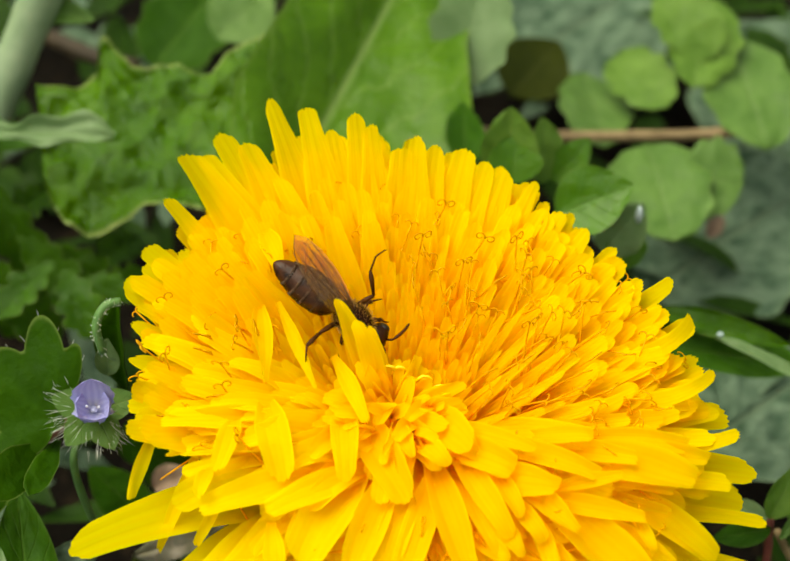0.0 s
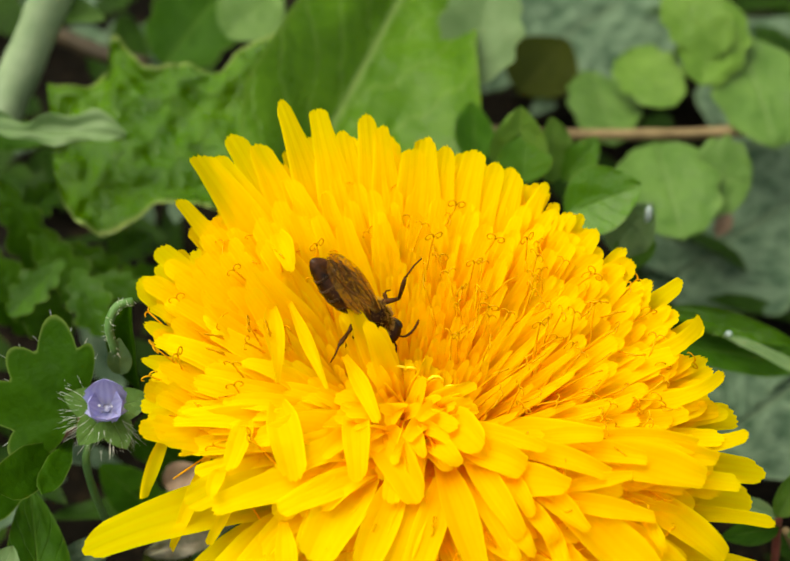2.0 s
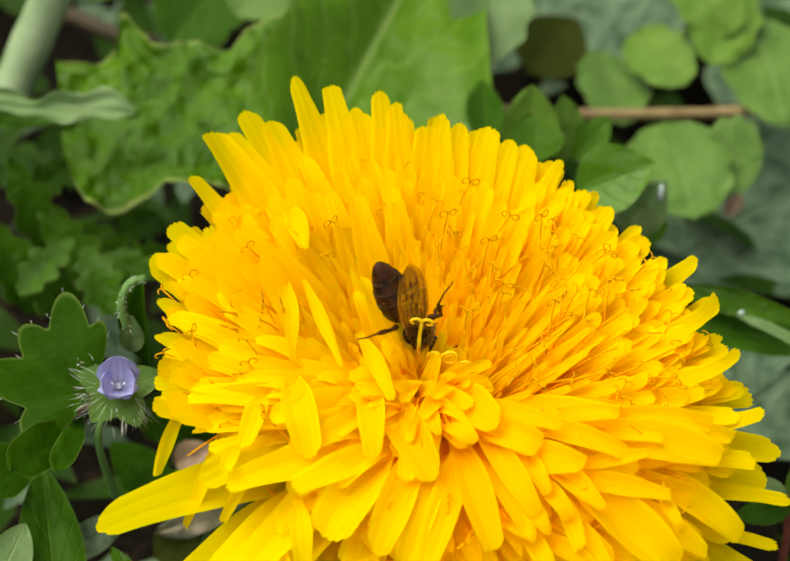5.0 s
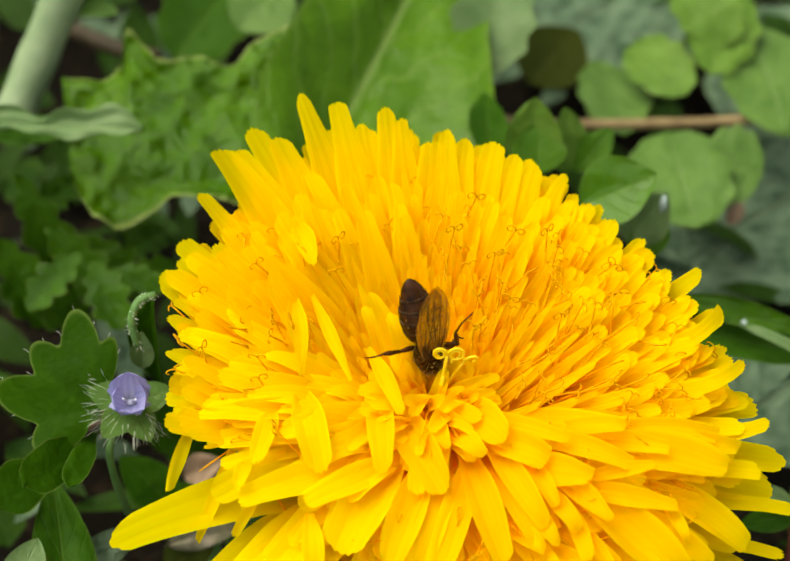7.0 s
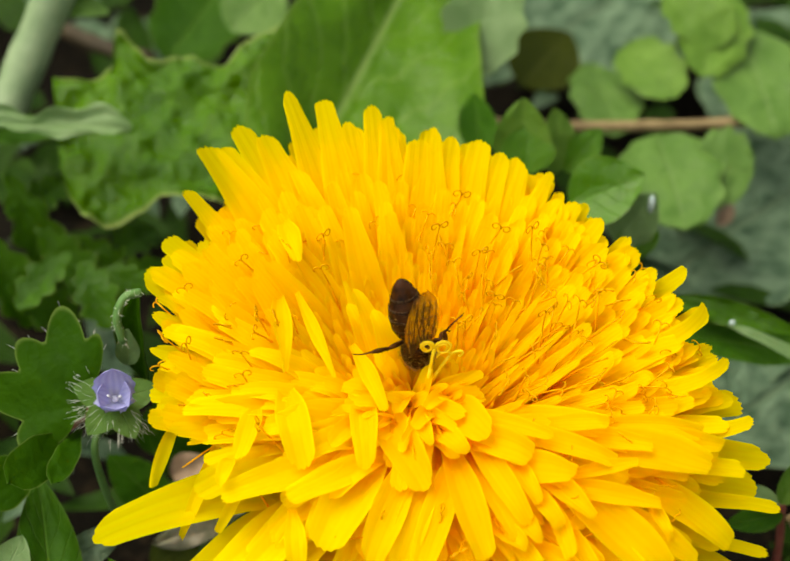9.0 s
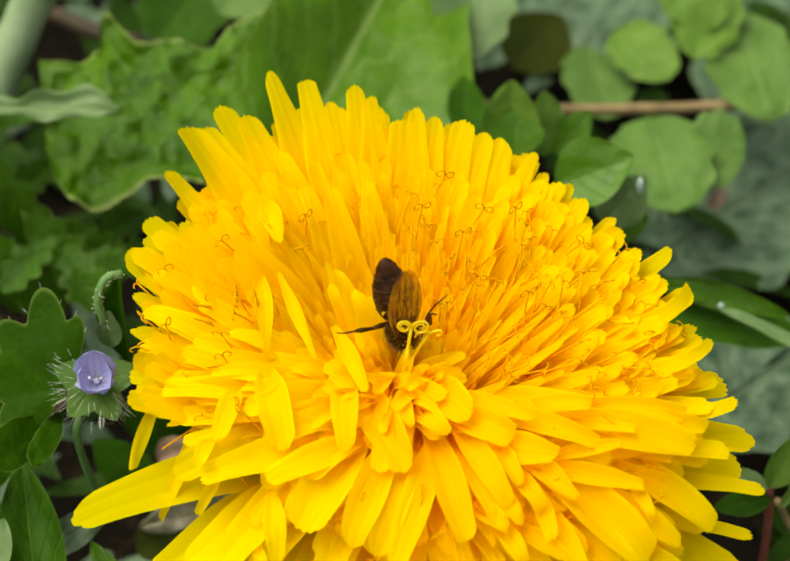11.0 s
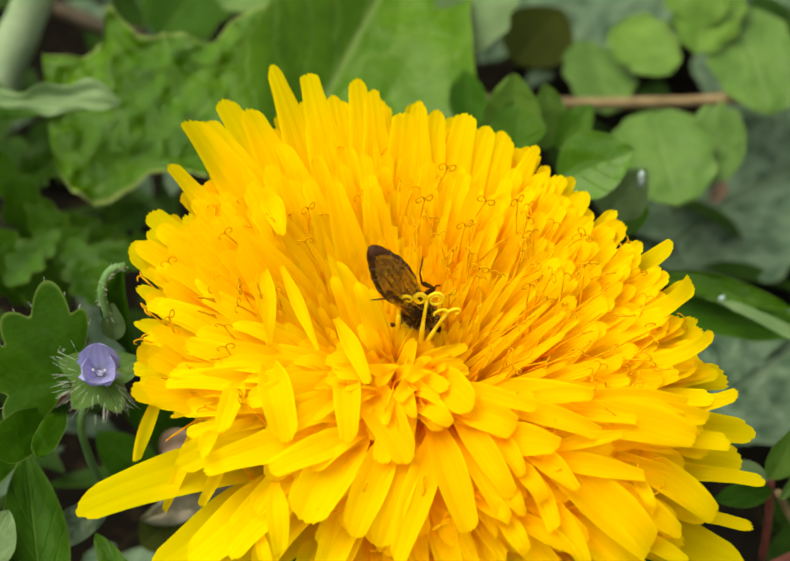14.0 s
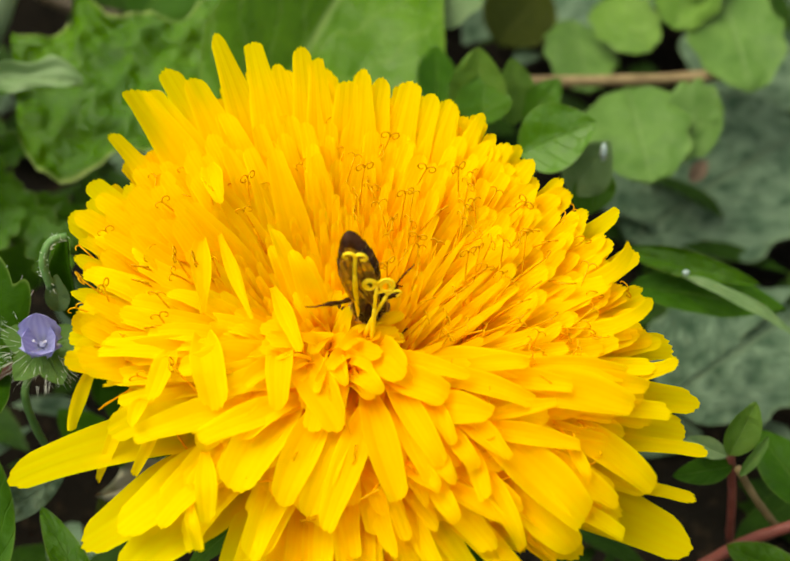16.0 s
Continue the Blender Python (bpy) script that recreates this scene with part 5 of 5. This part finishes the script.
def build_litter():
    a = thing("dry_leaf", "curled pinkish brown dry leaf on the soil", "dead leaf")
    leaf(a, (-0.01940, 0.01270, 0.01400), (-0.01594, 0.01285, 0.01600), 2.6, LITTER, oval_shape, (0.1, -0.3, 0.9), "blade", fold=0.5, wave=0.1)
    leaf(a, (-0.01702, 0.01261, 0.01300), (-0.01490, 0.01294, 0.01400), 1.6, LITTER, oval_shape, (0.3, -0.3, 0.9), "blade", fold=0.5, wave=0.1)
    b = thing("weed_bud", "pale hairy weed bud under the flower", "bud")
    child("bud", Build().ball((-0.01628, 0.00674, 0.01600), (1.2 * MM, 0.9 * MM, 1.0 * MM), 14, 10).mesh("bud", PALE_BUD), b)
    leaf(b, (-0.02019, 0.00409, 0.01400), (-0.01623, 0.00606, 0.01600), 3.5, OLIVE_LEAF, oval_shape, (0, -0.4, 0.9), "sepal")
    leaf(b, (-0.01238, 0.00499, 0.01400), (-0.01547, 0.00652, 0.01600), 3.0, ROUND_LEAF, oval_shape, (0, -0.4, 0.9), "sepal")
    leaf(b, (-0.01995, 0.00517, 0.01600), (-0.01262, 0.00746, 0.01750), 2.6, PALE_BUD, oval_shape, (0.1, -0.4, 0.9), "bract", fold=0.5, wave=0.25, rows=30)
    stalk(b, [(-0.01638, 0.00689, 0.01500), (-0.01712, 0.00798, 0.00800), (-0.01786, 0.00903, 0.00100)], 0.6, GREEN_STEM)
    c = thing("dry_leaf", "small orange-brown dry leaf on the soil", "dead leaf")
    leaf(c, (0.02932, 0.04183, 0.01200), (0.03086, 0.04382, 0.01300), 1.6, LITTER, oval_shape, (0.1, -0.3, 0.9), "blade", fold=0.4)
    d = thing("twig", "thin reddish twig lying over the soil", "twig")
    stalk(d, [(0.02581, 0.00137, 0.01200), (0.02929, 0.00204, 0.01500), (0.03353, 0.00259, 0.01700)], 0.45, RED_STEM, "shaft")
    e = thing("twig", "thin brown twig lying in the shade", "twig")
    stalk(e, [(-0.03535, 0.06743, 0.01400), (-0.03057, 0.06358, 0.01500), (-0.02577, 0.06169, 0.01500)], 0.9, DARK_TWIG, "shaft")


def build_undergrowth():
    rng = random.Random(21)
    bld, bld2 = Build(), Build()
    for i in range(5200):
        r = 0.006 + 0.19 * math.sqrt(rng.random())
        q = rng.uniform(0, 2 * math.pi)
        x, y = r * math.cos(q), 0.02 + r * math.sin(q)
        L, w = rng.uniform(5, 11) * MM, rng.uniform(2.0, 4.5) * MM
        z0, el, az = rng.uniform(0.5, 9.5) * MM, rng.uniform(-0.1, 0.7), rng.uniform(0, 6.28)
        if math.hypot(x, y + 0.058) < 0.03:
            continue
        m = Matrix.Translation((x, y, z0)) @ Matrix.Rotation(az, 4, "Z") @ Matrix.Rotation(-el, 4, "Y") @ Matrix.Rotation(rng.uniform(-0.5, 0.5), 4, "X")
        verts, uvs, faces = [], [], []
        for a in range(6):
            s = a / 5
            hw = w * 0.5 * max(0.05, math.sin(math.pi * s ** 0.8) ** 0.7)
            for v in (-1, 0, 1):
                verts.append(m @ Vector((L * s, v * hw, abs(v) * hw * 0.25 - 0.25 * L * s * s)))
                uvs.append((s, 0.5 + v * 0.5))
        for a in range(5):
            for k in range(2):
                j = a * 3 + k
                faces.append((j, j + 3, j + 4, j + 1))
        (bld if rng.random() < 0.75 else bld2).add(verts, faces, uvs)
    tagged(new("undergrowth", bld.mesh("undergrowth", UNDER_LEAF)), "dense small weed leaves over the soil, gap shade put into their dark green", "weeds", kind="stuff")
    tagged(new("undergrowth", bld2.mesh("undergrowth", TEAL_LEAF)), "grey-green small weed leaves over the soil", "weeds", kind="stuff")


# ---------------------------------------------------------------- the bee
def build_bee():
    rng = random.Random(8)
    bee = thing("bee", "small dark brown bee with amber wings feeding on the dandelion", "bee")
    bee.scale = (1.02, 1.02, 1.02)
    thorax = child("thorax", Build().ball((0, 0, 0), (1.45 * MM, 1.06 * MM, 0.98 * MM), 20, 14).mesh("thorax", BEE_BLACK), bee, None, "dark thorax with golden brown fur")
    fur = Build()
    for i in range(1500):
        d = Vector((rng.gauss(0, 1), rng.gauss(0, 1), rng.gauss(0, 1))).normalized()
        if d.z < -0.5:
            continue
        p = Vector((d.x * 1.4, d.y * 1.04, d.z * 0.96)) * MM
        e = (d + Vector((-0.35, 0, 0.1))).normalized() * rng.uniform(0.14, 0.34) * MM
        fur.tube([p, p + e], [0.012 * MM, 0.004 * MM], 3)
    child("fur", fur.mesh("fur", BEE_FUR), thorax, None, "golden brown fur")
    child("scutellum", Build().ball((-1.05 * MM, 0, 0.42 * MM), (0.42 * MM, 0.55 * MM, 0.3 * MM)).mesh("scutellum", BEE_BLACK), thorax)
    # abdomen with its rings
    prof = [(-1.25, 0.22), (-1.50, 0.58), (-1.90, 0.86), (-2.50, 1.00), (-2.56, 0.97), (-3.30, 1.03), (-3.36, 0.99), (-4.10, 0.94), (-4.16, 0.89), (-4.80, 0.74), (-4.86, 0.69), (-5.50, 0.52), (-5.85, 0.33), (-6.05, 0.16), (-6.12, 0.03)]
    seg, ab = 22, Build()
    ab.add([(x * MM, 1.22 * r * math.cos(2 * math.pi * k / seg) * MM, (r * 0.94 * math.sin(2 * math.pi * k / seg) - 0.10 - 0.03 * (x + 1.2) ** 2 * 0.6) * MM) for x, r in prof for k in range(seg)],
           [(i * seg + k, (i + 1) * seg + k, (i + 1) * seg + (k + 1) % seg, i * seg + (k + 1) % seg) for i in range(len(prof) - 1) for k in range(seg)])
    abdomen = child("abdomen", ab.mesh("abdomen", BEE_GLOSS), bee, None, "glossy dark brown banded abdomen")
    for x, r in ((-2.57, 0.975), (-3.37, 1.0), (-4.17, 0.90), (-4.87, 0.70)):
        z0 = -0.10 - 0.03 * (x + 1.2) ** 2 * 0.6
        band = Build()
        for i in range(90):
            q = rng.uniform(-0.3, math.pi + 0.3)
            p = Vector((x, 1.22 * r * math.cos(q), r * 0.94 * math.sin(q) + z0)) * MM
            e = Vector((-0.22, -0.02 * math.cos(q), -0.02 * math.sin(q))) * MM
            band.tube([p, p + e], [0.028 * MM, 0.01 * MM], 3)
        child("hair_band", band.mesh("hair_band", BEE_BAND), abdomen, None, "pale hair band")
    dust = Build()
    for i in range(90):
        q, x = rng.uniform(0.1, math.pi - 0.1), rng.uniform(-4.2, 0.9)
        r = 0.98 if x < -1.5 else 0.88
        if x < -4:
            r = 0.98 - 0.36 * (-4 - x)
        dust.ball((x * MM, r * 1.23 * math.cos(q) * MM, (r * 0.95 * math.sin(q) - 0.1) * MM), rng.uniform(0.010, 0.030) * MM, 5, 3)
    for i in range(70):
        dust.ball((rng.uniform(-4.6, -0.8) * MM, rng.uniform(-0.55, 0.7) * MM, rng.uniform(0.93, 0.99) * MM), rng.uniform(0.010, 0.028) * MM, 5, 3)
    child("pollen", dust.mesh("pollen", POLLEN), bee, None, "yellow pollen grains")
    # head
    head = child("head", Build().ball((1.95 * MM, 0, -0.40 * MM), (0.70 * MM, 1.0 * MM, 0.92 * MM), 16, 12).mesh("head", BEE_BLACK), bee, None, "dark head")
    for sgn in (1, -1):
        child("eye", Build().ball((2.0 * MM, 0.74 * sgn * MM, -0.38 * MM), (0.42 * MM, 0.32 * MM, 0.66 * MM)).mesh("eye", BEE_EYE), head, None, "oval dark eye")
        pts = [(2.45, 0.2 * sgn, -0.1), (2.75, 0.4 * sgn, 0.2), (2.9, 0.8 * sgn, 0.3), (3.1, 1.4 * sgn, 0.1), (3.2, 1.9 * sgn, -0.2)]
        child("antenna", Build().tube([Vector(p) * MM for p in curve_points(pts, 10)], [0.07 * MM] * 4 + [0.10 * MM] * 5 + [0.06 * MM], 6).mesh("antenna", BEE_BROWN), head)
    child("mandible", Build().tube([(2.45 * MM, 0, -0.8 * MM), (2.75 * MM, 0, -1.2 * MM), (2.8 * MM, 0, -1.6 * MM)], [0.35 * MM, 0.25 * MM, 0.06 * MM], 8).mesh("mandible", BEE_BROWN), head)
    # legs: hip, knee, heel, toe on one side
    front = ((0.9, 0.55, -0.6), (1.5, 1.0, -0.6), (1.9, 1.2, -1.5), (2.3, 1.3, -2.0), (2.5, 1.4, -2.1))
    middle = ((0.1, 0.65, -0.6), (0.3, 1.5, -0.5), (0.7, 1.8, -1.5), (1.0, 2.1, -1.9), (1.2, 2.3, -1.9))
    hind_left = ((-0.4, 0.55, -0.4), (0.0, 1.9, 0.7), (-1.2, 2.9, 1.3), (-1.5, 3.8, 1.5), (-1.2, 4.5, 1.2))
    hind_right = ((-0.6, 0.55, -0.5), (-1.7, 1.9, 1.1), (-2.2, 3.0, 1.8), (-1.9, 3.6, 1.7), (-1.6, 4.0, 1.4))
    hind_legs = []
    for sgn in (1, -1):
        for hip, knee, heel, t1, t2 in (front, middle, hind_left if sgn > 0 else hind_right):
            pts = [Vector((p[0] - hip[0], (p[1] - hip[1]) * sgn, p[2] - hip[2])) * MM for p in (hip, knee, heel, t1, t2)]
            bld = Build()
            bld.tube([pts[0], pts[0].lerp(pts[1], 0.6), pts[1]], [0.13 * MM, 0.18 * MM, 0.11 * MM], 7)
            bld.tube([pts[1], pts[1].lerp(pts[2], 0.7), pts[2]], [0.10 * MM, 0.16 * MM, 0.10 * MM], 7)
            bld.tube([pts[2], pts[3], pts[4], pts[4] + Vector((0.15, 0.1 * sgn, -0.2)) * MM], [0.07 * MM, 0.055 * MM, 0.045 * MM, 0.02 * MM], 6)
            for k in range(26):
                s = rng.random()
                p = pts[1].lerp(pts[2], s)
                e = Vector((rng.uniform(-1, 1), rng.uniform(-1, 1), rng.uniform(-1, 1))).normalized() * 0.22 * MM
                bld.tube([p, p + e], [0.018 * MM, 0.006 * MM], 3)
            at = (hip[0] * MM, hip[1] * sgn * MM, hip[2] * MM)
            leg = child("leg", bld.mesh("leg", BEE_BROWN), bee, pose(*at), "thin dark jointed leg")
            if hip[0] < 0:
                hind_legs.append((leg, at, sgn))
    # wings: two pairs, hinged at the thorax
    wings = {}
    for sgn, side in ((1, "left"), (-1, "right")):
        for pair, (L, W, dz) in (("fore", (6.2, 1.55, 0.0)), ("hind", (4.4, 1.15, -0.12))):
            def wing_shape(s, sd):
                return 0.16 + 0.84 * math.sin(math.pi * min(1.0, s) ** 1.35) ** 0.7 if s < 0.9 else 0.16 * (1 - s) / 0.1 + 0.84 * math.sin(math.pi * s ** 1.35) ** 0.7
            me = blade_mesh(pair + "wing", L * MM, W * MM, wing_shape, WING, 16, 7, 0.05, 0.05, 0.02, sgn + L, 0, 0.00001)
            w = child(pair + "wing", me, bee, None, "translucent amber wing with brown veins")
            vein = Build()
            for end in (0.42, 0.15, -0.12, -0.38):
                pts = [Vector((L * s, end * W * math.sin(math.pi * s * 0.75) * 0.95, 0.04)) * MM for s in (0.02, 0.25, 0.5, 0.75, 0.92)]
                vein.tube(pts, [0.045 * MM, 0.032 * MM, 0.024 * MM, 0.019 * MM, 0.010 * MM], 4)
            for s in (0.38, 0.55, 0.68):
                vein.tube([Vector((L * s, 0.3 * W, 0.04)) * MM, Vector((L * (s + 0.05), -0.28 * W, 0.04)) * MM], 0.015 * MM, 4)
            child("vein", vein.mesh("vein", WING_VEIN), w)
            if pair == "fore":
                grains = Build()
                for k in range(24):
                    s = rng.uniform(0.15, 0.85)
                    grains.ball((L * s * MM, rng.uniform(-0.32, 0.32) * W * MM, (0.07 - 0.05 * L * (s - 0.35) ** 2) * MM), rng.uniform(0.014, 0.034) * MM, 5, 3)
                child("pollen", grains.mesh("pollen", POLLEN), w)
            wings[side, pair] = w
    return bee, wings, hind_legs


build_ground()
build_undergrowth()
plant, head = build_dandelion()
build_dandelion_leaves(plant)
build_creeper()
build_oval_plant()
build_back_leaves()
build_left_leaves(plant)
build_speedwell()
build_litter()
bee, wings, hind_legs = build_bee()


def motions():
    walk(bee, [
        (0.0, pose(-0.00267, 0.00611, 0.04379, 30.8, 34.5, -19.5)),
        (0.5, pose(-0.00190, 0.00632, 0.04408, 36.0, 46.8, -15.1)),
        (1.0, pose(-0.00180, 0.00608, 0.04388, 39.3, 52.9, -11.6)),
        (1.5, pose(-0.00196, 0.00601, 0.04401, 43.5, 53.9, -3.0)),
        (2.0, pose(-0.00209, 0.00614, 0.04405, 43.7, 55.4, -2.9)),
        (2.5, pose(-0.00161, 0.00592, 0.04396, 40.6, 52.1, -7.2)),
        (3.0, pose(-0.00150, 0.00523, 0.04335, 35.3, 53.4, -15.3)),
        (3.5, pose(-0.00091, 0.00466, 0.04319, 36.7, 56.5, -16.7)),
        (4.0, pose(-0.00114, 0.00393, 0.04308, 39.8, 57.0, -17.0)),
        (4.5, pose(-0.00071, 0.00383, 0.04338, 58.4, 65.6, -5.6)),
        (7.0, pose(0.00007, 0.00304, 0.04322, 45.6, 75.8, -33.0)),
        (7.5, pose(0.00028, 0.00316, 0.04317, 47.1, 77.0, -30.2)),
        (8.0, pose(0.00031, 0.00344, 0.04339, 66.4, 80.2, -10.5)),
        (8.5, pose(0.00030, 0.00314, 0.04327, 70.6, 80.3, -7.5)),
        (9.0, pose(0.00026, 0.00310, 0.04338, 67.2, 80.6, -12.0)),
        (11.5, pose(0.00050, 0.00309, 0.04326, 54.6, 80.2, -26.6)),
        (12.0, pose(0.00047, 0.00337, 0.04345, 32.7, 82.3, -49.7)),
        (12.5, pose(0.00042, 0.00375, 0.04350, 74.8, 82.9, -2.4)),
        (13.0, pose(0.00090, 0.00421, 0.04371, 57.7, 69.7, -8.2)),
        (13.5, pose(0.00156, 0.00436, 0.04381, 57.5, 65.3, -2.8)),
        (14.0, pose(0.00132, 0.00409, 0.04332, 51.8, 64.0, -7.1)),
        (14.5, pose(0.00133, 0.00331, 0.04359, 61.0, 71.7, -4.2)),
        (15.0, pose(0.00226, 0.00262, 0.04343, 50.5, 72.1, -17.4)),
        (15.5, pose(0.00227, 0.00245, 0.04348, 64.4, 76.5, -5.5)),
        (16.0, pose(0.00230, 0.00203, 0.04324, 60.8, 81.6, -14.3)),
    ])
    # the wings lie over the back and swing a little to the bee's left
    for (side, pair), w in wings.items():
        sgn = 1 if side == "left" else -1
        rows = []
        for t, swing in ((0.0, 11), (1.0, 4), (2.0, 0), (2.5, -7), (3.2, -7), (3.8, 2), (4.5, 9), (7.0, 7), (9.0, 6), (11.5, 4), (12.5, -10), (13.5, -10), (14.5, -4), (16.0, -9)):
            a = swing + (3 if side == "left" else 9) + (4 * sgn if pair == "hind" else 0)
            rows.append((t, pose(-0.45 * MM, 0.42 * sgn * MM, (0.80 if pair == "fore" else 0.70) * MM - (0.05 * MM if side == "right" else 0), 0, -5, 180 - a)))
        walk(w, rows)
    # the bee pushes the tall styles about
    for style, rows in tall_styles:
        walk(style, rows)
    # the hind legs draw in and reach out again
    for leg, at, sgn in hind_legs:
        swings = ((0.0, 0), (2.5, -6), (4.5, 30), (7.0, 40), (9.0, 40), (11.5, 40), (12.5, 60), (14.0, 58), (15.0, 45), (16.0, 40)) if sgn > 0 else \
            ((0.0, 6), (1.0, 0), (2.5, 0), (3.5, -24), (4.5, -30), (7.0, -14), (9.0, -14), (11.5, -16), (12.5, -60), (14.0, -54), (16.0, -20))
        walk(leg, [(t, pose(*at, lift if sgn < 0 else 0, 0, a)) for (t, a), lift in zip(swings, (0, 0, 0, 0, 0, 4, 4, 4, 4, 4, 4))])


motions()
